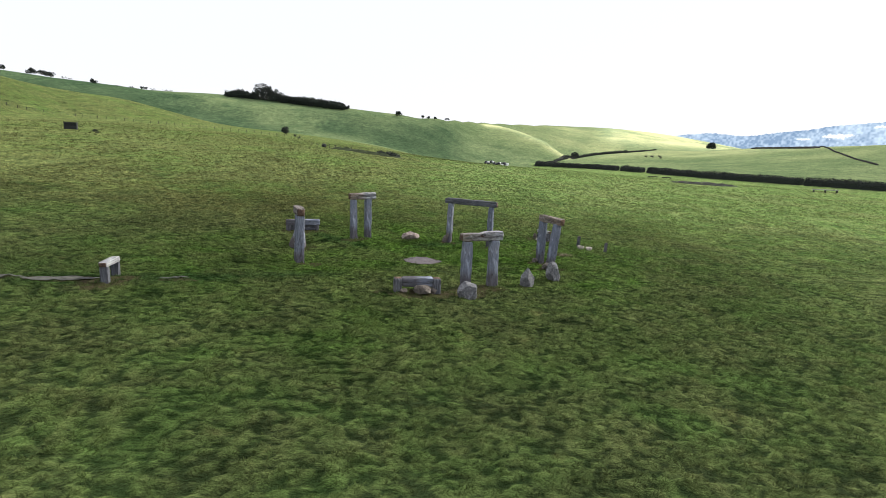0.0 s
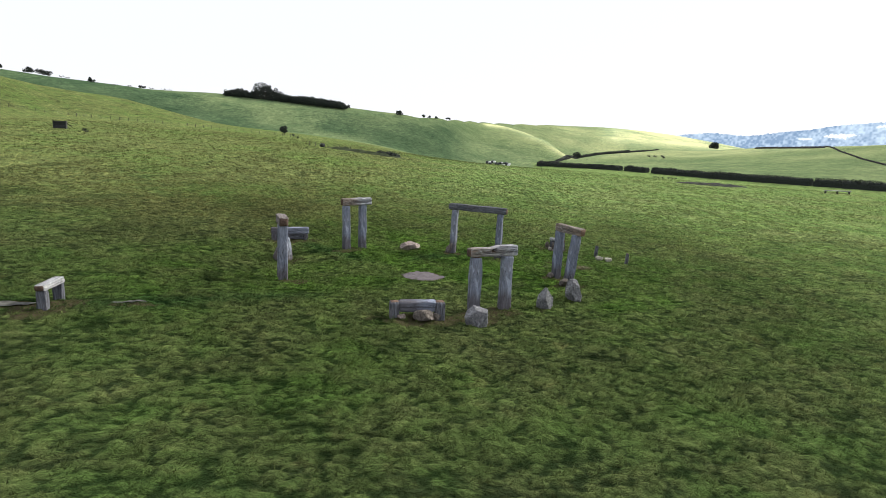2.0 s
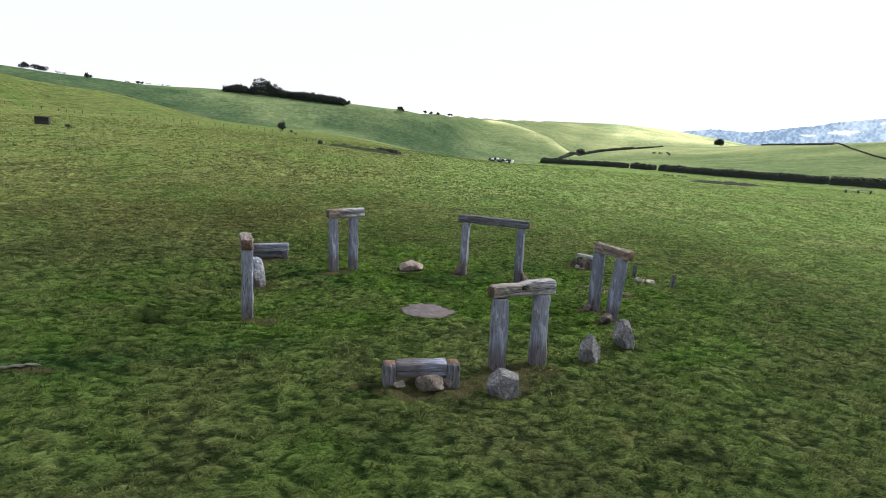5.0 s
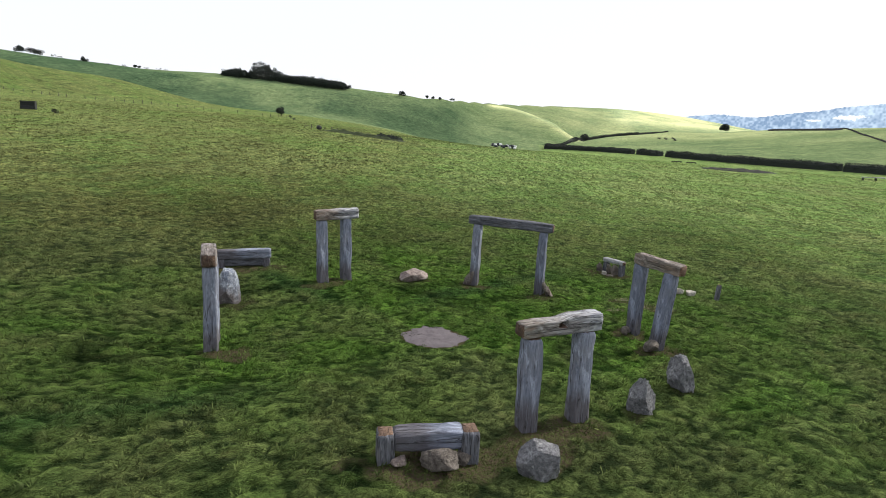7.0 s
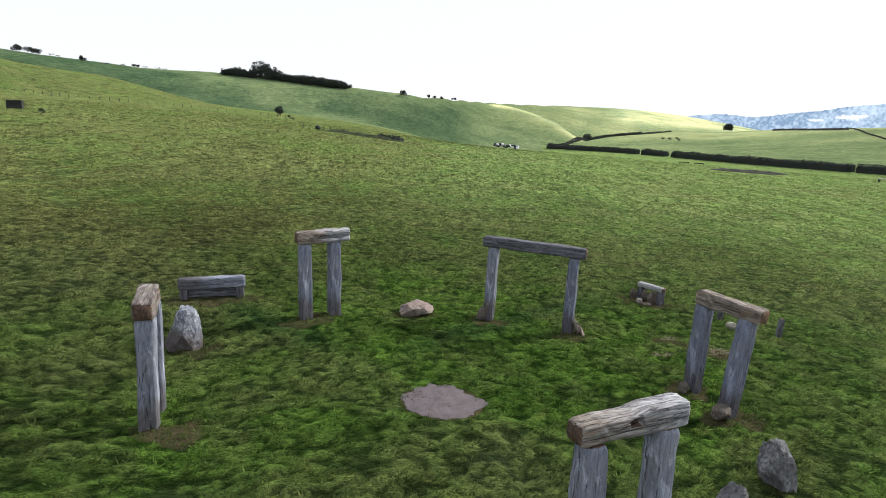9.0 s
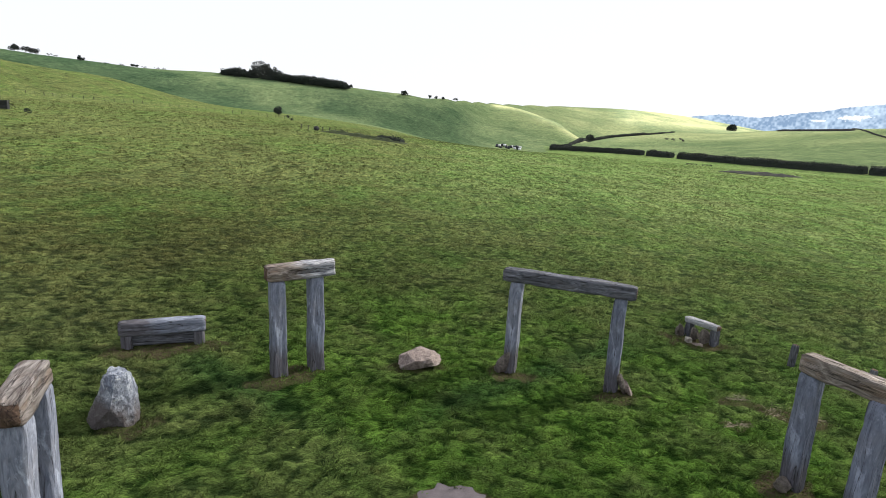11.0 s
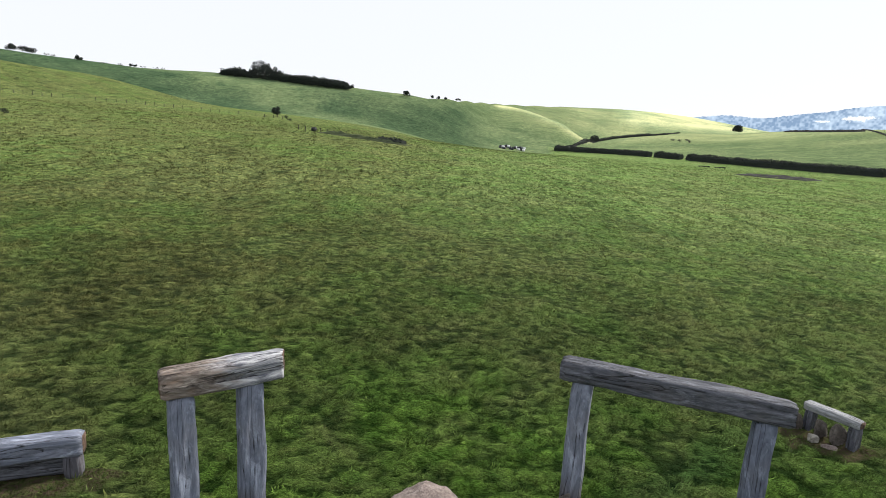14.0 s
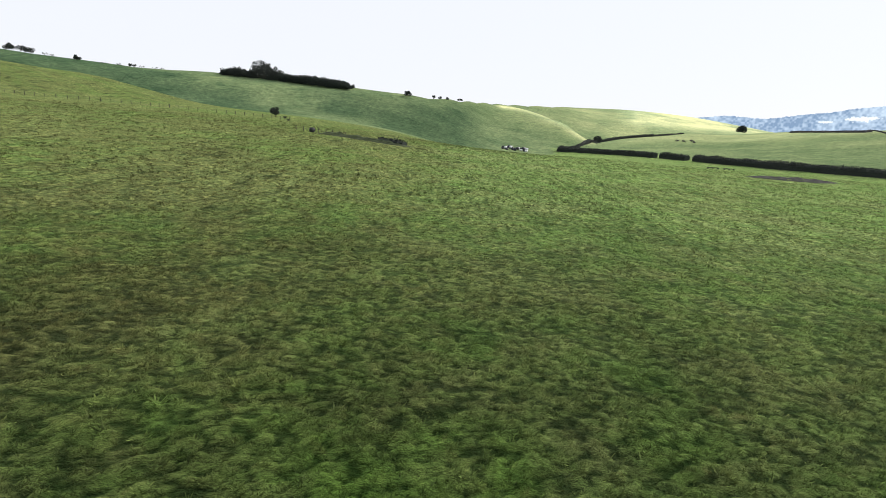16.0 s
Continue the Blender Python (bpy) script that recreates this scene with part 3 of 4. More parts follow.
# ---- the far distance ----
def build_distance():
    """Wooded hills far across the valley."""
    b = np.linspace(14, 50, 900)
    crest = curve(b, [(14, 2.0), (20, 2.3), (22, 2.62), (24, 2.75), (26.5, 2.6), (29, 2.95), (31, 3.2), (33, 3.55), (35.5, 3.8), (40, 4.1), (50, 3.8), (62, 3.4)])
    rows, wooded, tone = [], [], []
    for j in range(64):
        q = j / 63
        dist, share = 2500 + 1000 * q, -0.1 + 1.1 * q
        jag = (0.07 if share > 0.1 else 0) * (hnoise(b, b * 0 + j // 8, 0.26, 3) + 0.8 * hnoise(b, b * 0 + j // 8, 0.10, 9)) * share
        el = crest * share + jag
        rows.append(np.stack([-1 + dist * np.sin(np.radians(b)), -5 + dist * np.cos(np.radians(b)), 8.3 + dist * np.tan(np.radians(el))], -1))
        meadow = 0 * b
        for cb, ce, wb, we in ((33.2, 2.75, 0.9, 0.16), (37.4, 3.55, 1.9, 0.12), (31.0, 2.45, 0.6, 0.07), (42.0, 3.2, 2.0, 0.2), (46.0, 3.4, 1.5, 0.2)):
            meadow = np.maximum(meadow, 1.3 - np.hypot((b - cb) / wb, (el - ce - 0.05 * (b - cb)) / we) + 1.3 * hnoise(b, 2.0 * el, 0.35, 43) + 0.9 * hnoise(b, 1.2 * el, 0.13, 48))
        wooded.append(1 - sstep((meadow - 0.15) / 0.25))
        lump = 0.9 * hnoise(b, 1.1 * el, 0.15, 44) + 0.7 * hnoise(b, 1.2 * el, 0.40, 45) + 0.5 * hnoise(b, 1.6 * el, 1.4, 47)
        tone.append(np.clip(0.20 + 0.65 * lump + 0.14 * share + 0.30 * sstep((b - 32.5) / 1.5), 0, 1))
    n = len(b)
    faces = [(j * n + i, j * n + i + 1, (j + 1) * n + i + 1, (j + 1) * n + i) for j in range(len(rows) - 1) for i in range(n - 1)]
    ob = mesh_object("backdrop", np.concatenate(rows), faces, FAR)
    ob.data.attributes.new("wooded", "FLOAT", "POINT").data.foreach_set("value", np.concatenate(wooded).astype(np.float32))
    ob.data.attributes.new("tone", "FLOAT", "POINT").data.foreach_set("value", np.concatenate(tone).astype(np.float32))
    tagged(ob, "pale blue wooded hills and fields in distant haze", "hills", kind="structure")


build_distance()


# ---- timber ----
def timber(length, wide, deep, seed, bow=0.02, taper=0.0, hump=0.0, notch=False, slant=0.0, rings=40):
    """A hewn oak baulk along z from 0 to its length: rounded arrises, wandering faces, shakes and worn ends."""
    rng = np.random.default_rng(seed)
    bm = bmesh.new()
    n = 44
    prev, first, cut = None, None, set()
    for i in range(rings + 1):
        s = i / rings
        z = length * s
        end = min(s, 1 - s) * length
        shrink = 1 - 0.15 * math.exp(-end / 0.045)
        ring = []
        for q in range(n):
            side, f = divmod(4 * (q + 0.5) / n, 1)
            f = 2 * f - 1
            u, v = ((1, f), (-f, 1), (-1, -f), (f, -1))[int(side)]
            near = (abs(u) ** 9 + abs(v) ** 9) ** (1 / 9)
            u, v = u / near, v / near
            c, d = u / math.hypot(u, v), v / math.hypot(u, v)
            wob = noise.noise(Vector((c * 1.3 + seed, d * 1.3, z * 0.8))) * 0.055 + noise.noise(Vector((u * 5 + seed, v * 5, z * 0.5))) * 0.034
            wob += noise.noise(Vector((c * 3 + seed, d * 3, z * 4.5))) * 0.012
            shake = noise.noise(Vector((c * 2.4 + seed, d * 2.4, z * 0.35)))
            groove = -0.05 * max(0, 1 - abs(shake) * 9)
            k = shrink * (1 - taper * s) * (1 + 2.2 * wob) + groove / max(wide, deep)
            x, y = u * wide / 2 * k, v * deep / 2 * k
            if hump:
                y += (hump * sstep((s - 0.45) / 0.2) if v > 0 else 0)
            if notch and 0.42 < s < 0.54 and u < -0.85 and 0.0 < v < 0.55:
                x += 0.34
                cut.add((i, q))
            x += bow * math.sin(math.pi * s + seed) + 0.02 * noise.noise(Vector((seed, 1.5, z)))
            y += bow * 0.6 * math.cos(2.2 * s + seed)
            ring.append(bm.verts.new((x, y, z + (slant * u * wide / 2 if i == rings else 0) + rng.normal(0, 0.004))))
        if prev:
            for q in range(n):
                face = bm.faces.new((prev[q], prev[(q + 1) % n], ring[(q + 1) % n], ring[q]))
                # Notch faces take the dark end material to paint the recess's shade
                if {(i, q), (i - 1, q)} <= cut or {(i, q + 1), (i - 1, q + 1)} <= cut:
                    face.material_index = 1
        else:
            first = ring
        prev = ring
    for ring, flip in ((first, True), (prev, False)):
        mid = bm.verts.new(sum((v.co for v in ring), Vector()) / n + Vector((0, 0, -0.01 if flip else 0.012)))
        for q in range(n):
            bm.faces.new((ring[q], ring[(q + 1) % n], mid)).material_index = 1
    return bm


def set_between(ob, a, b, up=(0, 0, 1)):
    """Lay a part's z axis from a to b, with its y axis as near up as it goes (in its parent's space)."""
    a, b = Vector(a), Vector(b)
    z = (b - a).normalized()
    y = Vector(up)
    y = (y - z * y.dot(z)).normalized()
    x = y.cross(z)
    ob.matrix_local = Matrix.Translation(a) @ Matrix((x, y, z)).transposed().to_4x4()


def trilithon(feet, tops, ends, post_size, lintel_size, looks, label, seed, hump=0.0, notch=False, slant=0.0):
    """Two standing posts and the lintel on them."""
    base = Vector((*((np.array(feet[0][:2]) + feet[1][:2]) / 2), 0))
    base.z = ground_at(base.x, base.y)
    th = thing("trilithon", Matrix.Translation(base), label, "trilithon", "timber trilithons standing in a ring")
    along = Vector((*(np.array(ends[1][:2]) - ends[0][:2]), 0)).normalized()
    for k in range(2):
        f = Vector((*feet[k], ground_at(*feet[k]) - 0.25)) - base
        t = Vector(tops[k]) - base
        ob = part("post", timber((t - f).length, post_size[0], post_size[1], seed + k, 0.02, 0.06), (looks[0], OAK_END), th)
        set_between(ob, f, t, Vector((-along.y, along.x, 0)))
    a, b = Vector(ends[0]) - base, Vector(ends[1]) - base
    ob = part("lintel", timber((b - a).length, lintel_size[0], lintel_size[1], seed + 5, 0.012, 0.0, hump, notch, slant, 100 if notch else 40), (looks[1], OAK_END), th,
              "weathered lintel beam with open grain")
    set_between(ob, a, b)
    return th


trilithon([(-6.78, 6.74), (-5.70, 7.40)], [(-6.84, 6.90, 3.56), (-5.78, 7.52, 3.64)], [(-7.15, 6.70, 3.80), (-5.22, 7.84, 3.89)],
          (0.50, 0.50), (0.52, 0.50), (OAK, OAK_HALF), "tall pair of grey oak posts under a short pale lintel", 21, 0.03, False, 0.3)
trilithon([(0.90, 8.62), (4.20, 7.48)], [(1.00, 8.72, 3.47), (4.22, 7.46, 3.41)], [(0.52, 8.86, 3.69), (4.66, 7.30, 3.61)],
          (0.44, 0.46), (0.48, 0.46), (OAK, OAK_DARK), "wide-set grey oak posts under a long dark lintel", 34)
trilithon([(7.60, 2.70), (8.05, 1.05)], [(7.70, 2.72, 2.98), (8.42, 1.32, 2.90)], [(7.54, 2.92, 3.20), (8.72, 0.92, 3.10)],
          (0.48, 0.52), (0.48, 0.48), (OAK, OAK_WARM), "leaning grey oak posts under a brown cracked lintel", 47)
trilithon([(1.82, -6.18), (3.45, -5.40)], [(1.86, -6.10, 2.50), (3.50, -5.34, 2.54)], [(1.46, -6.25, 2.74), (3.92, -5.07, 2.78)],
          (0.56, 0.50), (0.54, 0.42), (OAK, OAK_BLEACHED), "stout grey oak posts under a bleached notched lintel", 58, 0.10, True, 0.2)
trilithon([(-8.98, -1.72), (-9.42, -0.50)], [(-8.98, -1.70, 3.10), (-9.42, -0.48, 3.14)], [(-8.90, -2.02, 3.30), (-9.56, -0.18, 3.34)],
          (0.50, 0.50), (0.54, 0.50), (OAK, OAK_WARM), "pair of grey oak posts under a short warm-brown lintel", 69)


def low_bench(a, b, high, deep, looks, label, seed, post_wide=0.42, over=False, beam=0.50, panel=False):
    """Two squat end posts with a thick beam: between them, top to top, or laid over them."""
    a, b = np.array(a), np.array(b)
    mid = (a + b) / 2
    base = Vector((mid[0], mid[1], ground_at(*mid)))
    th = thing("timber_bench", Matrix.Translation(base), label, "bench", "low timber benches round the ring")
    run = (b - a) / np.linalg.norm(b - a)
    for k, p in enumerate((a + run * post_wide / 2, b - run * post_wide / 2)):
        foot = Vector((p[0], p[1], ground_at(*p) - 0.15)) - base
        top = Vector((p[0], p[1], ground_at(*mid) + high - (beam - 0.03 if over else 0.015))) - base
        ob = part("post", timber((top - foot).length, post_wide, deep, seed + k, 0.01, 0.03, rings=14), (looks[0], OAK_END), th)
        set_between(ob, foot, top, Vector((-run[1], run[0], 0)))
    q = np.array([-run[1], run[0]]) * (0.0 if over else 0.04)
    z = ground_at(*mid) + high - beam / 2
    inset = -0.04 if over else post_wide - 0.05
    s, e = a + run * inset + q, b - run * inset + q
    ob = part("lintel", timber(float(np.linalg.norm(e - s)), deep * (1.04 if over else 0.96), beam, seed + 4, 0.006, rings=24), (looks[1], OAK_END), th)
    set_between(ob, Vector((*s, z)) - base, Vector((*e, z)) - base)
    if panel:
        s, e = a + run * (post_wide - 0.05), b - run * (post_wide - 0.05)
        tall = high - beam - 0.02
        z = ground_at(*mid) + 0.05 + tall / 2
        ob = part("panel", timber(float(np.linalg.norm(e - s)), deep * 0.5, tall, seed + 7, 0.004, rings=24), (OAK_DARK, OAK_END), th)
        set_between(ob, Vector((*s, z)) - base, Vector((*e, z)) - base)
    return th


low_bench((-2.20, -8.34), (0.36, -7.90), 0.88, 0.58, (OAK_DARK, OAK), "low grey oak bench with sawn brown post tops", 71, 0.46)
low_bench((-12.45, 7.75), (-9.98, 8.72), 0.94, 0.42, (OAK, OAK), "low grey oak bench on trampled earth", 82, 0.36, True, 0.50, True)
low_bench((9.20, 13.92), (9.98, 12.64), 0.92, 0.34, (OAK_DARK, OAK_SILVER), "short low oak bench with a silvered top", 93, 0.26, True, 0.24)
low_bench((-16.66, -11.05), (-17.02, -9.20), 0.95, 0.40, (OAK_DARK, OAK_SILVER), "low oak bench with a silvered top beside mud", 104, 0.34, True, 0.26)


def stump(x, y, high, label, seed):
    z = ground_at(x, y)
    th = thing("stub_post", pose(x, y, z), label, "post", "sawn-off posts")
    part("shaft", timber(high + 0.15, 0.20, 0.20, seed, 0.01, rings=10), (OAK_DARK, OAK_END), th).matrix_local = pose(0, 0, -0.15, 3, 2, 20)


stump(14.20, 9.40, 0.85, "short dark weathered post stub in grass", 111)
stump(12.25, 11.08, 0.92, "short dark weathered post stub by stones", 112)


# ---- stones ----
def boulder(x, y, size, turn, seed, material, label, cuts=11, tilt=0.0, sink=0.10, group="boulders", taper=0.0, ledge=0.0, planes=(), lean=0.0, flute=0.0):
    """A boulder cut by rough cleavage planes, weathered in ledges or flutes, its foot bedded in the turf."""
    rng = np.random.default_rng(seed)
    bm = bmesh.new()
    bmesh.ops.create_icosphere(bm, subdivisions=5 if size[2] > 0.7 else 4, radius=1.0)
    normals = rng.normal(size=(cuts, 3))
    offs = rng.uniform(0.55, 0.85, cuts)
    if planes:
        normals = np.concatenate([normals, np.array([q[:3] for q in planes], float)])
        offs = np.concatenate([offs, [q[3] for q in planes]])
    normals /= np.linalg.norm(normals, axis=1)[:, None]
    for v in bm.verts:
        p = np.array(v.co)
        p = p / (np.abs(p) ** 3).sum() ** (1 / 3)
        for nrm, o in zip(normals, offs):
            d = p @ nrm - o
            if d > 0:
                p = p - nrm * d
        q = Vector(p)
        lay = q.z * 0.8 + q.x * 0.6
        q *= (1 + 0.08 * noise.noise(q * 1.6 + Vector((seed, 0, 0))) + 0.06 * noise.noise(q * 4.5 + Vector((0, seed, 0)))
              + 0.045 * noise.noise(q * 11 + Vector((0, 0, seed))) + 0.025 * noise.noise(q * 24 + Vector((0, 0, seed)))
              + ledge * noise.noise(Vector((seed, lay * 5, q.y * 0.8))) + flute * noise.noise(Vector((q.x * 6 + seed, q.y * 6, q.z * 1.6 + q.x * 2))))
        w = 1 - taper * (q.z + 0.7) / 1.4
        v.co = (q.x * w + lean * q.z, q.y * w, q.z)
    co = np.array([v.co for v in bm.verts])
    low, span = co.min(0), co.max(0) - co.min(0)
    for v in bm.verts:
        p = (np.array(v.co) - low) / span
        v.co = ((p[0] - 0.5) * size[0], (p[1] - 0.5) * size[1], p[2] * size[2])
    me = bpy.data.meshes.new("boulder")
    bm.to_mesh(me)
    bm.free()
    me.materials.append(material)
    ob = new("boulder", me)
    ob.matrix_world = pose(x, y, ground_at(x, y) - sink * size[2], tilt, 0, turn)
    return tagged(ob, label, "stone", group)


UNDER, FEET = "stones under the benches", "stones at the post feet"
boulder(1.88, -8.40, (1.14, 0.56, 1.06), 8, 5, ROCK_GREY, "upright grey boulder with a flat broken face", 3, ledge=0.03, sink=0.08,
        planes=[(0.25, -0.25, 1, 0.62), (-0.12, -1, 0.10, 0.45), (1, -0.1, 0.05, 0.66), (-1, -0.3, 0.75, 0.62), (-0.8, -0.5, -0.3, 0.7), (0.6, -0.7, -0.4, 0.7)])
boulder(5.72, -4.45, (0.92, 0.72, 1.36), 0, 41, ROCK_GREY, "pointed grey standing stone in grass", 2, taper=0.12, flute=0.10, sink=0.12, lean=0.10,
        planes=[(-0.6, -0.7, 0.45, 0.5), (0.8, -0.6, 0.3, 0.52), (-0.9, 0.2, 0.75, 0.6), (0.7, 0.3, 0.9, 0.7), (-0.5, -0.8, -0.5, 0.55)])
boulder(7.63, -2.70, (1.00, 0.82, 1.36), 0, 8, ROCK_GREY, "rounded grey fluted standing stone in grass", 1, taper=0.05, flute=0.16, sink=0.12, lean=-0.12,
        planes=[(0.3, -0.95, 0.1, 0.6), (-0.9, -0.3, 0.5, 0.62), (0.9, -0.2, 0.3, 0.62), (0.5, -0.3, 1, 0.75)])
boulder(-10.58, 3.98, (1.26, 1.00, 1.98), 0, 57, ROCK_PALE, "tall pale blue-grey standing stone with dark foot", 0, taper=0.0, sink=0.20, lean=0.10,
        planes=[(-0.35, -0.9, 0.35, 0.52), (0.75, -0.65, 0.2, 0.55), (-0.95, -0.1, 0.45, 0.72), (0.95, 0.1, 0.30, 0.72), (0.2, -0.9, -0.35, 0.6), (-0.3, -0.4, 1, 0.92), (0.6, -0.3, 0.9, 0.95)])
boulder(-2.28, 8.15, (1.50, 1.10, 0.66), 4, 14, ROCK_PINK, "flat-topped pinkish recumbent stone in grass", 2, sink=0.10,
        planes=[(-0.10, -0.42, 1, 0.42), (-0.85, -0.6, 0.5, 0.62), (0.05, -1, -0.35, 0.62), (0.95, -0.5, 0.35, 0.64), (0.6, 0.2, 0.9, 0.62), (-0.7, 0.3, 0.8, 0.66), (0.5, -0.9, 0.1, 0.66)])
boulder(-0.60, -8.52, (1.00, 0.56, 0.56), -8, 16, ROCK_BROWN, "rounded brown stone under a bench", 8, group=UNDER)
boulder(-0.02, -8.26, (0.46, 0.36, 0.38), 20, 17, ROCK_BROWN, "small brown stone at a bench foot", 8, group=UNDER)
boulder(-1.60, -8.62, (0.42, 0.30, 0.22), 20, 18, ROCK_PINK, "small pinkish stone at a bench foot", 8, group=UNDER)
boulder(7.22, 2.45, (0.46, 0.42, 0.36), 20, 19, ROCK_BROWN, "small brown stone against a timber post", 8, group=FEET)
boulder(7.74, 0.78, (0.68, 0.58, 0.52), 60, 20, ROCK_BROWN, "round brown stone against a timber post", 7, group=FEET)
boulder(0.42, 8.40, (0.30, 0.46, 0.95), 90, 22, ROCK_BROWN, "thin brown slab leaning on a post", 8, 26, group=FEET, taper=0.55)
boulder(4.60, 7.24, (0.46, 0.22, 0.80), 80, 23, ROCK_BROWN, "dark curved slab leaning on a post", 6, -20, group=FEET)
boulder(4.86, 7.34, (0.46, 0.20, 0.74), 78, 24, ROCK_PINK, "pale curved slab leaning beside a post", 6, -30, group=FEET)
boulder(9.60, 12.95, (0.48, 0.36, 0.66), 30, 25, ROCK_BROWN, "brown stone wedged under a bench", 8, group=UNDER)
boulder(9.34, 13.35, (0.46, 0.36, 0.62), 70, 26, ROCK_BROWN, "dark stone wedged under a bench", 8, group=UNDER)
boulder(8.86, 13.86, (0.40, 0.40, 0.60), 10, 31, ROCK_BROWN, "brown stone leaning on a bench end", 8, group=UNDER, taper=0.3)
boulder(8.98, 13.08, (0.30, 0.24, 0.26), 0, 27, ROCK_CHALK, "small white stone beside a bench", 8, group=UNDER)
boulder(9.22, 12.72, (0.46, 0.16, 0.14), -25, 28, ROCK_PINK, "thin pale stone beside a bench", 8, group=UNDER)
boulder(12.18, 9.62, (0.62, 0.44, 0.40), 30, 29, ROCK_CHALK, "low pale stone in grass", 8)
boulder(12.86, 9.68, (0.62, 0.40, 0.34), 20, 30, ROCK_CHALK, "low pale grey stone in grass", 8)


def litter(name, spots, count, low, high, thick, material, label, category, seed):
    """Loose stems or crumbs lying about on bare ground."""
    rng = np.random.default_rng(seed)
    tris = []
    for cx, cy, r in spots:
        for i in range(count):
            a, q = rng.uniform(0, 2 * math.pi), r * math.sqrt(rng.random())
            x, y = cx + q * math.cos(a), cy + 0.6 * q * math.sin(a)
            z = ground_at(x, y) + 0.02
            w, d = rng.uniform(0, 2 * math.pi), rng.uniform(low, high)
            u = np.array([math.cos(w), math.sin(w), rng.normal(0, 0.25)])
            v = np.array([-math.sin(w), math.cos(w), 0]) * thick
            p = np.array([x, y, z])
            e = p + u * d
            e[2] = max(e[2], z)
            top = np.array([0, 0, thick])
            tris += [[p - v, p + v, e], [p - v, e, p + top], [p + v, p + top, e]]
    return tagged(triangles(name, np.array(tris), material), label, category, kind="stuff")


def bare_patch(name, spot, rise, material, label, category):
    """A bare patch in the turf with a wandering edge."""
    cx, cy, a, b, turn = spot
    verts, faces = [], []
    n, rings = 64, 10
    for j in range(rings + 1):
        for i in range(n):
            w = 2 * math.pi * i / n
            edge = 1 + 0.22 * noise.noise(Vector((math.cos(w) * 1.6, math.sin(w) * 1.6, 2.0))) + 0.16 * noise.noise(Vector((math.cos(w) * 6, math.sin(w) * 6, 5.0)))
            u, v = a * edge * j / rings * math.cos(w), b * edge * j / rings * math.sin(w)
            c, s = math.cos(radians(turn)), math.sin(radians(turn))
            x, y = cx + u * c - v * s, cy + u * s + v * c
            lift = rise - 0.03 * (j / rings) ** 6 + 0.008 * noise.noise(Vector((x * 4, y * 4, 0)))
            verts.append((x, y, ground_at(x, y) + lift))
    for j in range(rings):
        for i in range(n):
            faces.append((j * n + i, j * n + (i + 1) % n, (j + 1) * n + (i + 1) % n, (j + 1) * n + i))
    ob = mesh_object(name, verts, faces, material, smooth=True)
    tagged(ob, label, category, kind="structure")


bare_patch("gravel_patch", POOL, 0.035, GRAVEL, "bare patch of damp grey-mauve gravel in the turf", "gravel")
bare_patch("mud_patch", (-18.9, -10.95, 1.7, 0.30, 16), 0.09, MUD, "strip of wet grey mud beside a bench", "mud")
bare_patch("mud_patch", (-21.6, -11.5, 1.2, 0.12, 10), 0.09, MUD, "narrow strip of wet grey mud in the turf", "mud")
bare_patch("mud_patch", (-13.9, -9.35, 0.7, 0.11, 10), 0.09, MUD, "narrow strip of wet grey mud in the turf", "mud")
litter("straw", [(9.75, 6.75, 0.80), (10.3, 6.6, 0.45), (7.6, 5.75, 0.35), (8.55, 7.75, 0.35)], 80, 0.12, 0.38, 0.008, STRAW, "scattered pale straw on trampled earth", "straw", 3)
litter("droppings", [(-1.1, 0.5, 1.0), (-1.7, 0.8, 0.5)], 34, 0.03, 0.07, 0.028, DUNG, "small dark droppings on the gravel", "droppings", 4)


# ---- hedges, trees and woods ----
def leaf_cloud(rng, centres, radii, count, size):
    """Random leafy sprays over overlapping lobes, thick at their skins."""
    pick = rng.choice(len(centres), count, p=np.array(radii) ** 2 / np.sum(np.array(radii) ** 2))
    d = rng.normal(size=(count, 3))
    d /= np.linalg.norm(d, axis=1)[:, None]
    c = np.array(centres)[pick] + d * (np.array(radii)[pick] * rng.uniform(0.55, 1.12, count) ** 0.7)[:, None] * np.array([1, 1, 0.85])
    t = rng.normal(size=(count, 3, 3)) * (size * rng.uniform(0.5, 1.3, count))[:, None, None]
    return c[:, None, :] + t


def limbs(bm, start, end, r0, r1, sides=7):
    start, end = Vector(start), Vector(end)
    z = (end - start).normalized()
    x = z.orthogonal().normalized()
    y = z.cross(x)
    rows = []
    for k in range(4):
        s = k / 3
        p = start.lerp(end, s) + x * 0.05 * math.sin(5 * s) * (end - start).length * 0.3
        r = r0 + (r1 - r0) * s
        rows.append([bm.verts.new(p + x * r * math.cos(2 * math.pi * q / sides) + y * r * math.sin(2 * math.pi * q / sides)) for q in range(sides)])
    for a, b in zip(rows, rows[1:]):
        for q in range(sides):
            bm.faces.new((a[q], a[(q + 1) % sides], b[(q + 1) % sides], b[q]))


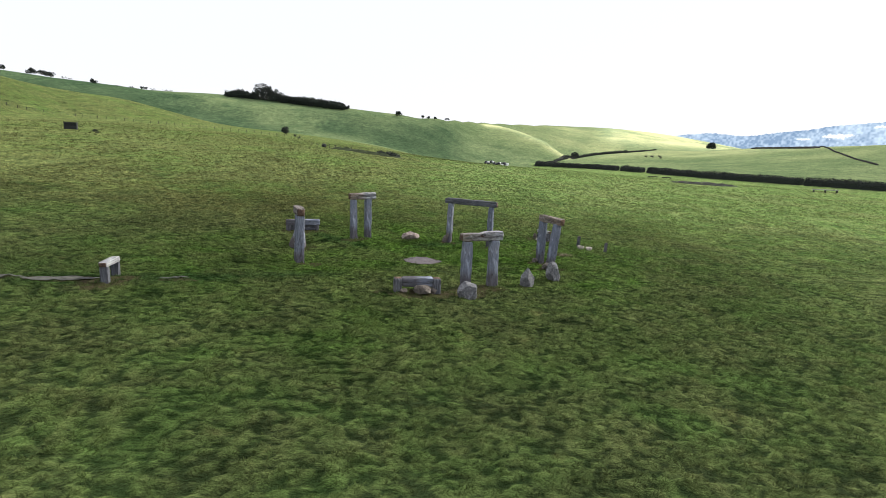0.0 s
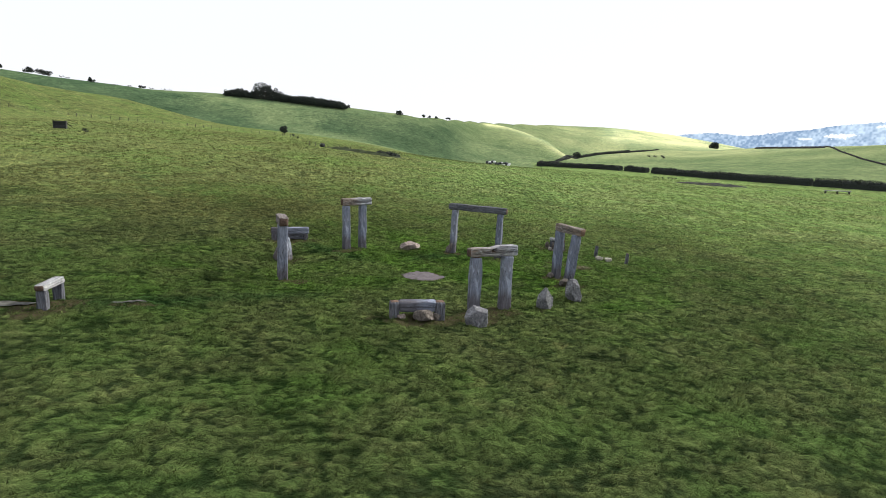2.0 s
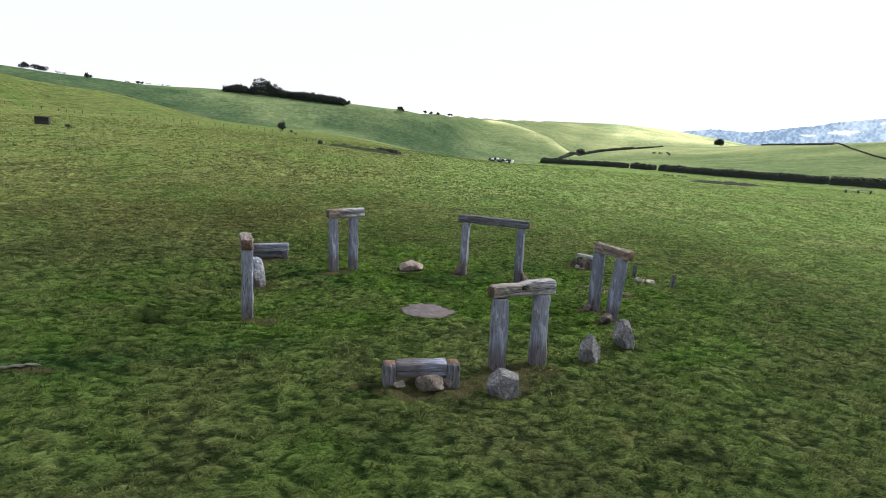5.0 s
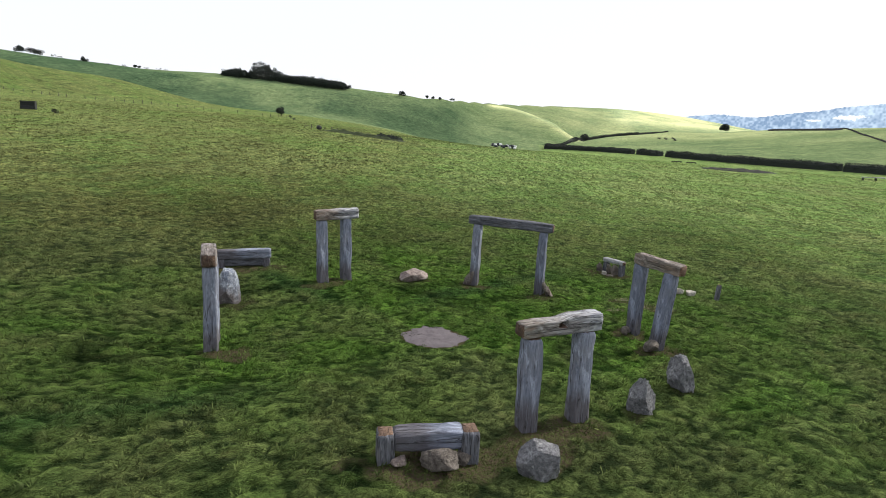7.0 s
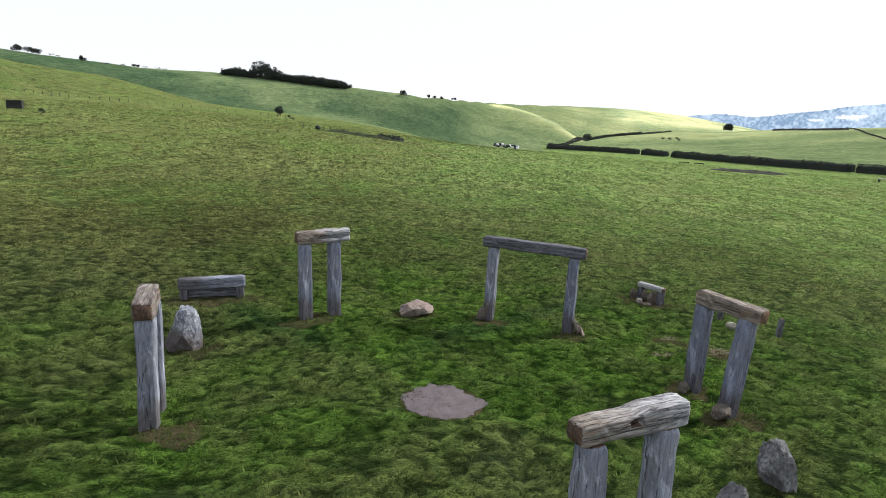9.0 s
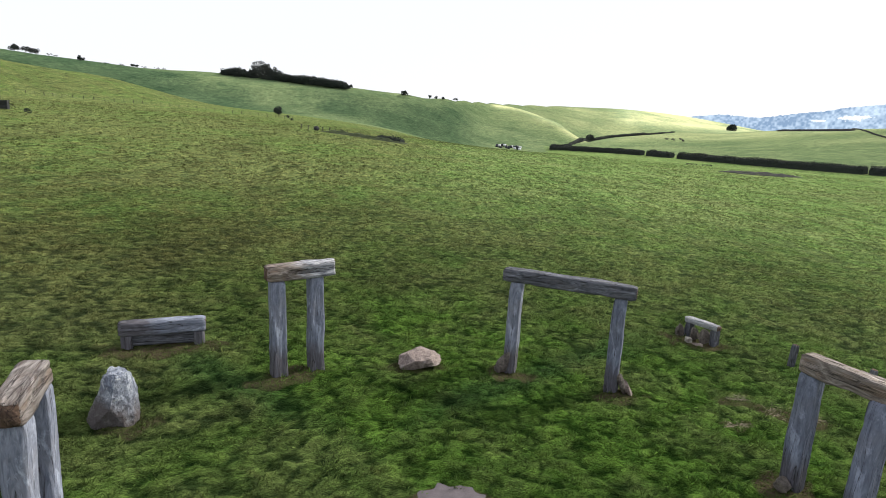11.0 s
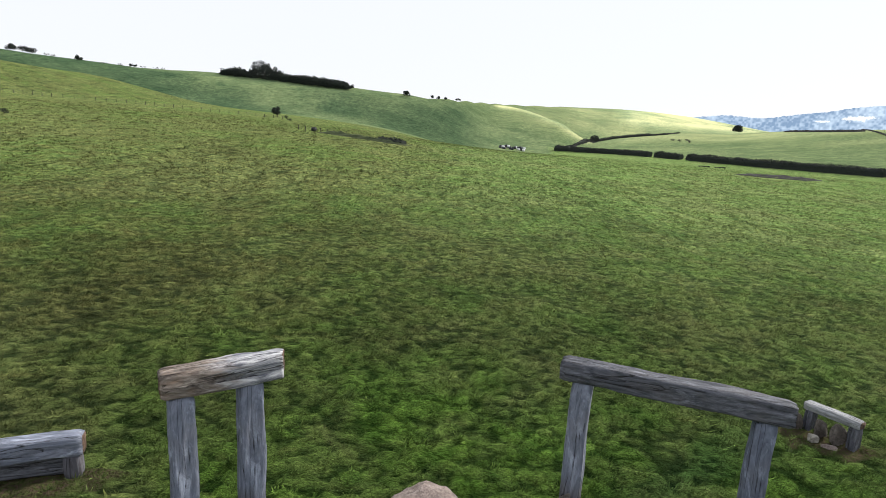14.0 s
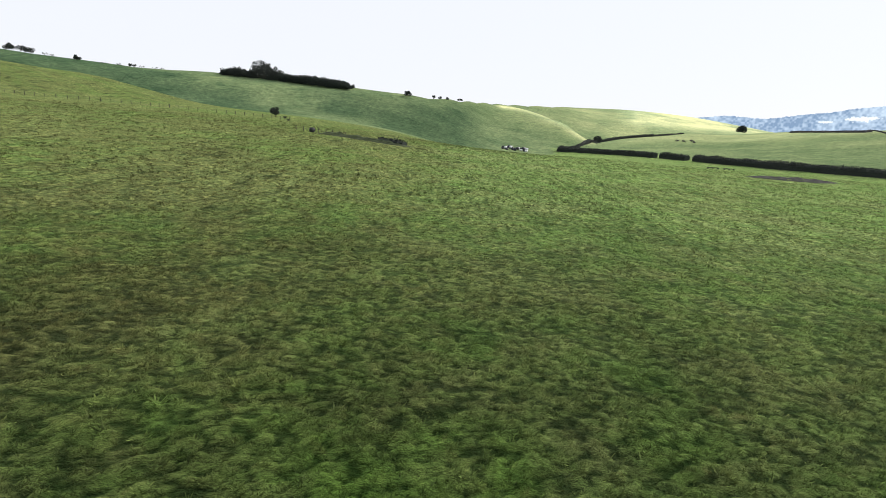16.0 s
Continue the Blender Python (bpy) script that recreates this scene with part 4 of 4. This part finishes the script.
def tree(name, x, y, high, wide, seed, label, category="tree", leaves=900, group="trees along the skyline", trunk=0.25, leaf=LEAF_WOOD):
    rng = np.random.default_rng(seed)
    z = ground_at(x, y)
    th = thing(name, pose(x, y, z), label, category, group)
    bm = bmesh.new()
    stem = high * trunk
    limbs(bm, (0, 0, -0.4), (0.03 * high, 0, stem * 1.3), 0.045 * high, 0.03 * high, 9)
    centres, radii = [], []
    for k in range(9):
        a, q = rng.uniform(0, 2 * math.pi), math.sqrt(rng.uniform(0.02, 1))
        c = (q * math.cos(a) * wide * 0.33, q * math.sin(a) * wide * 0.33, stem + (high - stem) * (0.12 + 0.56 * rng.random() * (1.25 - 0.6 * q)))
        centres.append(c)
        radii.append(min(wide, 1.3 * high) * rng.uniform(0.16, 0.27))
        limbs(bm, (0.02 * high, 0, stem * 0.9), c, 0.022 * high, 0.006 * high, 5)
    part("trunk", bm, BARK, th)
    triangles("crown", leaf_cloud(rng, centres, radii, 2 * leaves, min(wide, 1.3 * high) * 0.035), leaf, th)
    return th


def skyline(bearing, back=6.0):
    return at(bearing, float(curve(np.array([bearing]), DOWN_FAR)[0]) - back)


for seed, (bearing, high, wide) in enumerate([
        (-38.3, 8, 12), (-36.3, 9.5, 14), (-35.6, 8.0, 15), (-35.0, 7.5, 13), (-31.9, 7.5, 8.5), (-28.2, 5, 6.5), (-27.9, 4, 5),
        (-4.85, 8.5, 9), (-2.45, 6, 4.0), (-1.85, 5.0, 4.5), (-1.2, 4.8, 5.5), (0.0, 4.5, 8.0), (-9.9, 6.5, 8)]):
    x, y, z = skyline(bearing, 12)
    tree("tree", x, y, high * 0.62, wide * 0.85, 200 + seed, "dark round-headed tree on the bare ridge", trunk=0.05)
for seed, (bearing, high, wide) in enumerate([(-34.1, 3, 8), (-33.6, 2.5, 6), (-30.2, 2.5, 7), (-29.1, 3, 7), (-27.4, 2.5, 6), (-26.4, 2.4, 8), (-25.9, 2.2, 6)]):
    x, y, z = skyline(bearing, 12)
    tree("bush", x, y, high * 0.7, wide, 230 + seed, "low dark thorn bush on the bare ridge", "bush", 350, "bushes along the skyline", 0.1)


def build_wood():
    """The long dark wood on the ridge: crowns too many and far to count."""
    rng = np.random.default_rng(77)
    sheets, stems = [], bmesh.new()
    for b in np.arange(-21.1, -10.3, 0.15):
        for row in range(2):
            x, y, z = skyline(b + rng.normal(0, 0.05), 10 - 11 * row)
            high = float(curve(np.array([b]), [(-21.1, 3.5), (-20.6, 6), (-19.9, 7), (-19.3, 5), (-18.7, 6.5), (-18.3, 14.5), (-17.6, 17), (-17.1, 13.5), (-16.5, 8), (-14, 6), (-12, 5.0), (-10.9, 4.0), (-10.2, 3.0)])[0])
            high *= rng.uniform(0.72, 1.08)
            wide = rng.uniform(5.0, 8.0)
            centres = [(x + rng.normal(0, wide * 0.2), y + rng.normal(0, wide * 0.2), z + high * q) for q in (0.02, 0.30, 0.55, 0.76)]
            sheets.append(leaf_cloud(rng, centres, [wide * 0.34, wide * 0.36, wide * 0.33, wide * 0.24], 620, 0.32))
            limbs(stems, (x, y, z - 0.5), (x + rng.normal(0, 0.5), y, z + high * 0.6), 0.3, 0.12, 5)
    ob = triangles("wood", np.concatenate(sheets), LEAF_WOOD)
    tagged(ob, "long dark wood of round-crowned trees on a ridge", "wood", kind="stuff")
    part("trunks", stems, BARK, ob)


build_wood()


def hedge(line, high, wide, seed, label, group="field hedges", leaf=LEAF_HEDGE, per=110, ragged=0.12):
    """A thick clipped hedge along a line of places on the ground."""
    rng = np.random.default_rng(seed)
    line = np.array(line)
    cut = np.r_[0, np.cumsum(np.hypot(*np.diff(line[:, :2], axis=0).T))]
    total = cut[-1]
    n = int(total * per)
    s = rng.uniform(0, total, n)
    x, y = np.interp(s, cut, line[:, 0]), np.interp(s, cut, line[:, 1])
    top = high * (1 + ragged * 2 * hnoise(s, 0 * s, 7.0, seed) + ragged * hnoise(s, 0 * s, 2.0, seed + 1))
    a, q = rng.uniform(0, np.pi, n), rng.uniform(0.75, 1.08, n)
    dirs = np.diff(line[:, :2], axis=0)
    dirs = dirs / np.hypot(*dirs.T)[:, None]
    k = np.clip(np.searchsorted(cut, s) - 1, 0, len(dirs) - 1)
    off = np.sign(np.cos(a)) * np.abs(np.cos(a)) ** 0.6 * wide / 2 * q
    up = np.sin(a) ** 0.6 * q * top
    x, y = x - dirs[k, 1] * off, y + dirs[k, 0] * off
    c = np.stack([x, y, height(x, y) + up], -1)
    t = rng.normal(size=(n, 3, 3)) * (0.19 * rng.uniform(0.5, 1.3, n))[:, None, None]
    mid = line[len(line) // 2]
    th = thing("hedge", pose(float(mid[0]), float(mid[1]), float(height(mid[0], mid[1]))), label, "hedge", group)
    ob = triangles("foliage", c[:, None, :] + t - np.array(th.location), leaf, th)
    # the woody core
    m = max(3, int(total / 3))
    ss = np.linspace(0, total, m)
    cx, cy = np.interp(ss, cut, line[:, 0]), np.interp(ss, cut, line[:, 1])
    kk = np.clip(np.searchsorted(cut, ss) - 1, 0, len(dirs) - 1)
    verts, faces = [], []
    for i in range(m):
        for o, h in ((-0.42, -0.2), (-0.4, 0.6), (-0.2, 0.86), (0.2, 0.86), (0.4, 0.6), (0.42, -0.2)):
            px, py = cx[i] - dirs[kk[i], 1] * o * wide, cy[i] + dirs[kk[i], 0] * o * wide
            verts.append(Vector((px, py, float(height(px, py)) + h * high)) - th.location)
    for i in range(m - 1):
        for j in range(5):
            faces.append((6 * i + j, 6 * i + j + 1, 6 * i + j + 7, 6 * i + j + 6))
    faces += [tuple(range(6)), tuple(range(6 * m - 1, 6 * m - 7, -1))]
    mesh_object("woody_core", verts, faces, leaf, th)
    return th


def along(b0, b1, table, shift=0.0, n=14):
    return [at(b, float(curve(np.array([b]), table)[0]) + shift) for b in np.linspace(b0, b1, n)]


for i, (b0, b1) in enumerate(((9.4, 17.75), (18.25, 20.35), (20.95, 35.2), (35.6, 50))):
    hedge(along(b0, b1, HEDGE_FAR, -9), 3.0, 3.4, 300 + i, "long dark clipped field hedge along the valley", per=140)
hedge([at(9.4, 471), (96, 505, 0), (120, 565, 0), (146, 625, 0), (176, 648, 0), (213, 668, 0)], 2.8, 3.4, 310, "dark hedge running up the valley side", per=100)
hedge(along(28.4, 33.4, EAST_FAR, -85), 1.3, 7.0, 311, "dark strip of scrub on the brow of the hill", leaf=LEAF_SCRUB, per=150)
hedge([at(33.4, 690), at(35.0, 520), at(37.0, 430), at(39.0, 380)], 0.5, 0.8, 312, "thin dark hedge running down the hill", leaf=LEAF_SCRUB, per=40)
hedge([(213, 668, 0), (240, 690, 0), (262, 712, 0)], 1.8, 2.4, 313, "thin hedge beside a field on the hill", per=60)

x, y, z = at(24.75, 862)
tree("tree", x, y, 10.5, 12.5, 320, "lone dark broad tree on the hill brow", leaves=1600, group="lone trees", trunk=0.1)
x, y, z = at(12.9, 630)
tree("tree", x, y, 9, 10, 321, "small dark round tree beside the hedge", leaves=900, group="lone trees", trunk=0.1)
tree("tree", -80.3, 260.4, 4.6, 4.8, 322, "small thorn tree beside the pasture fence", leaves=900, group="lone trees", trunk=0.25)
for i, (x, y, h, w) in enumerate([(-71.7, 243.9, 1.9, 1.8), (-66, 228, 1.0, 2.4), (-87.8, 110.2, 1.4, 1.5)]):
    tree("bush", x, y, h, w, 330 + i, "small dark bush on the pasture", "bush", 350, "bushes on the pasture", 0.1)
for i, (b, r) in enumerate([(19.6, 585), (20.2, 580), (20.8, 590), (21.0, 560)]):
    x, y, z = at(b, r)
    tree("bush", x, y, 2.6, 4.5, 340 + i, "low scrubby bush on the hill field", "bush", 350, "bushes on the hill field", 0.1, LEAF_SCRUB)


# ---- farm things on the pasture ----
def box(bm, sx, sy, sz, m=Matrix.Identity(4), bevel=0.02):
    made = bmesh.ops.create_cube(bm, size=1.0, matrix=m @ Matrix.Diagonal((sx, sy, sz, 1)))
    edges = list({e for v in made["verts"] for e in v.link_edges})
    if bevel:
        bmesh.ops.bevel(bm, geom=edges, offset=bevel, segments=2, affect="EDGES", profile=0.6)
    return bm


def fence(line, spacing, label, seed):
    rng = np.random.default_rng(seed)
    line = np.array(line, float)
    cut = np.r_[0, np.cumsum(np.hypot(*np.diff(line, axis=0).T))]
    base = Vector((*line[0], ground_at(*line[0])))
    th = thing("fence", Matrix.Translation(base), label, "fence")
    shape = bmesh.new()
    box(shape, 0.17, 0.17, 1.55, pose(0, 0, 0.52), 0.02)
    first, tops = None, []
    for s in np.arange(0, cut[-1], spacing):
        x, y = np.interp(s, cut, line[:, 0]), np.interp(s, cut, line[:, 1])
        p = Vector((x, y, ground_at(x, y)))
        tops.append(p - base)
        m = pose(*(p - base), rng.normal(0, 2.5), rng.normal(0, 2.5), rng.uniform(0, 90))
        if first is None:
            first = part("post", shape, FENCE_WOOD, th, smooth=False)
            ob = first
        else:
            ob = new("post", first.data)
            ob.parent = th
        ob.matrix_local = m
    for h in (0.35, 0.75, 1.15):
        bm = bmesh.new()
        for a, b in zip(tops, tops[1:]):
            limbs(bm, a + Vector((0, 0, h)), b + Vector((0, 0, h)), 0.004, 0.004, 4)
        part("wire", bm, WIRE, th)


fence([(-160, 158), (-152, 172), (-143, 205), (-124, 224), (-95, 227), (-80, 236), (-68, 238)], 3.4, "grey post and wire fence across the pasture", 6)
fence([(-47, 169), (-38, 166), (-30, 161)], 2.4, "short grey post and wire fence at a bank", 7)


def trough(x, y, turn, size, label, looks):
    """A long feed trough on trestle legs."""
    th = thing("feed_trough", pose(x, y, ground_at(x, y), 0, 0, turn), label, "trough", "feed troughs on the pasture")
    lx, ly, h = size
    bm = bmesh.new()
    box(bm, lx, 0.05, 0.25, pose(0, -ly / 2, h - 0.1, 18, 0, 0), 0.01)
    box(bm, lx, 0.05, 0.25, pose(0, ly / 2, h - 0.1, -18, 0, 0), 0.01)
    box(bm, lx, ly * 0.8, 0.05, pose(0, 0, h - 0.2), 0.01)
    for s in (-1, 1):
        box(bm, 0.05, ly, 0.25, pose(s * lx / 2, 0, h - 0.1), 0.01)
    part("tray", bm, looks[0], th, smooth=False)
    shape = bmesh.new()
    box(shape, 0.14, ly * 0.9, h - 0.2, pose(0, 0, (h - 0.25) / 2), 0.02)
    first = None
    for k in range(3):
        if first is None:
            ob = first = part("leg", shape, looks[1], th, smooth=False)
        else:
            ob = new("leg", first.data)
            ob.parent = th
        ob.matrix_local = pose((k - 1) * lx * 0.46, 0, 0)


trough(122.7, 151.3, 3, (8.4, 0.8, 1.0), "long pale feed trough on dark legs", (PALE_METAL, DARK_METAL))
trough(89.9, 217.6, 5, (4.0, 0.8, 0.55), "short dark feed trough on the grass", (DARK_METAL, DARK_METAL))
trough(96.6, 219.7, 5, (3.8, 0.8, 0.55), "short dark feed trough on the grass", (DARK_METAL, DARK_METAL))


def hay_feeder(x, y, turn):
    th = thing("hay_feeder", pose(x, y, ground_at(x, y), 0, 0, turn), "dark metal hay feeder standing on the slope", "feeder")
    bm = bmesh.new()
    box(bm, 3.0, 1.6, 0.16, pose(0, 0, 1.85), 0.03)
    box(bm, 2.8, 0.08, 1.1, pose(0, -0.7, 1.2, 12, 0, 0), 0.02)
    box(bm, 2.8, 0.08, 1.1, pose(0, 0.7, 1.2, -12, 0, 0), 0.02)
    box(bm, 0.08, 1.4, 1.0, pose(-1.4, 0, 1.2), 0.02)
    box(bm, 0.08, 1.4, 1.0, pose(1.4, 0, 1.2), 0.02)
    box(bm, 2.9, 1.5, 0.7, pose(0, 0, 0.5), 0.05)
    part("rack", bm, DARK_METAL, th, smooth=False)
    shape = bmesh.new()
    box(shape, 0.12, 0.12, 1.9, pose(0, 0, 0.9), 0.02)
    first = None
    for k, (u, v) in enumerate(((-1.3, -0.65), (1.3, -0.65), (-1.3, 0.65), (1.3, 0.65))):
        if first is None:
            ob = first = part("leg", shape, DARK_METAL, th, smooth=False)
        else:
            ob = new("leg", first.data)
            ob.parent = th
        ob.matrix_local = pose(u, v, 0)
    bm = bmesh.new()
    box(bm, 1.7, 0.08, 0.08, pose(2.1, 0, 1.0, 0, 35, 0), 0.01)
    part("drawbar", bm, DARK_METAL, th, smooth=False)


hay_feeder(-97.1, 115.3, 20)


def bank(line, high, wide, seed, material, name, label):
    """A low irregular bank of bare earth along a line."""
    line = np.array(line, float)
    cut = np.r_[0, np.cumsum(np.hypot(*np.diff(line, axis=0).T))]
    m = int(cut[-1] / 0.6)
    verts, faces = [], []
    for i, s in enumerate(np.linspace(0, cut[-1], m)):
        x, y = np.interp(s, cut, line[:, 0]), np.interp(s, cut, line[:, 1])
        a, b = np.interp(s + 0.5, cut, line[:, 0]), np.interp(s + 0.5, cut, line[:, 1])
        p, q = np.interp(s - 0.5, cut, line[:, 0]), np.interp(s - 0.5, cut, line[:, 1])
        d = np.array([a - p, b - q])
        d /= np.linalg.norm(d) + 1e-9
        end = min(1, s / 3, (cut[-1] - s) / 3)
        for o, h in ((-0.5, -0.15), (-0.36, 0.25), (-0.2, 0.8), (0.0, 1.0), (0.2, 0.75), (0.36, 0.3), (0.5, -0.15)):
            u, v = x - d[1] * o * wide, y + d[0] * o * wide
            lump = 1 + 0.9 * noise.noise(Vector((u * 0.5, v * 0.5, seed))) + 0.5 * noise.noise(Vector((u * 1.6, v * 1.6, seed)))
            verts.append((u, v, float(height(u, v)) + (h * high * lump if h > 0 else h) * max(end, 0.02)))
    for i in range(m - 1):
        for j in range(6):
            faces.append((7 * i + j, 7 * i + j + 1, 7 * i + j + 8, 7 * i + j + 7))
    ob = mesh_object(name, verts, faces, material)
    return tagged(ob, label, "bank")


bank([(-40, 166.5), (-30, 161), (-21, 154), (-14, 149)], 0.7, 5.0, 3, BANK_TURF, "earth_bank", "low bank of rough dark turf in the pasture")
hedge([(-22, 155.5, 0), (-18, 152.5, 0), (-15, 150, 0)], 1.2, 2.2, 350, "low dark scrub on an earth bank", "scrub", LEAF_HEDGE, 60)
bank([(80, 170), (86, 172.5), (94, 171), (101, 165)], 0.45, 5.0, 5, EARTH, "earth_bank", "low dark earth rim round a dry hollow")
bank([(80, 170), (87, 166), (95, 163.5), (101, 165)], 0.25, 2.5, 6, EARTH, "earth_bank", "low dark earth rim round a dry hollow")


def drum(x, y):
    bm = bmesh.new()
    bmesh.ops.create_cone(bm, cap_ends=True, segments=24, radius1=0.72, radius2=0.72, depth=1.1, matrix=pose(0, 0, 0.58, 90, 0, 30))
    bmesh.ops.bevel(bm, geom=[e for e in bm.edges if e.calc_length() > 0.05], offset=0.03, segments=2, affect="EDGES")
    th = thing("water_tank", pose(x, y, ground_at(x, y)), "round dark water tank lying beside a fence", "tank")
    part("tank", bm, DARK_METAL, th)


drum(-42.1, 167.1)


def bale_stack():
    """Round silage bales and sheeted heaps in the valley bottom."""
    rng = np.random.default_rng(9)
    bm = bmesh.new()
    bmesh.ops.create_cone(bm, cap_ends=True, segments=20, radius1=0.95, radius2=0.95, depth=1.5)
    bmesh.ops.bevel(bm, geom=[e for e in bm.edges if len(e.link_faces) == 2 and abs(e.calc_face_angle(0)) > 1], offset=0.14, segments=3, affect="EDGES")
    first = None
    for i in range(26):
        b, r = 4.25 + 2.4 * (i % 13) / 13 + rng.normal(0, 0.05), 470 + 10 * (i // 13) + rng.normal(0, 2)
        x, y, z = at(b, r)
        white = rng.random() < 0.3
        if first is None:
            me = bpy.data.meshes.new("silage_bale")
            bm.to_mesh(me)
            bm.free()
            me.polygons.foreach_set("use_smooth", [True] * len(me.polygons))
            first = {False: me, True: me.copy()}
            first[False].materials.append(WRAP_BLACK)
            first[True].materials.append(WRAP_WHITE)
        ob = new("silage_bale", first[white])
        ob.matrix_world = pose(x, y, z + 0.75 + (1.45 if i % 13 in (3, 4, 7, 8, 10) and i < 13 else 0), 0, 0, rng.uniform(0, 90)) @ Matrix.Scale(1.15, 4)
        tagged(ob, ("white" if white else "black") + " wrapped round silage bale in the valley", "bale", "silage bales in the valley")


bale_stack()
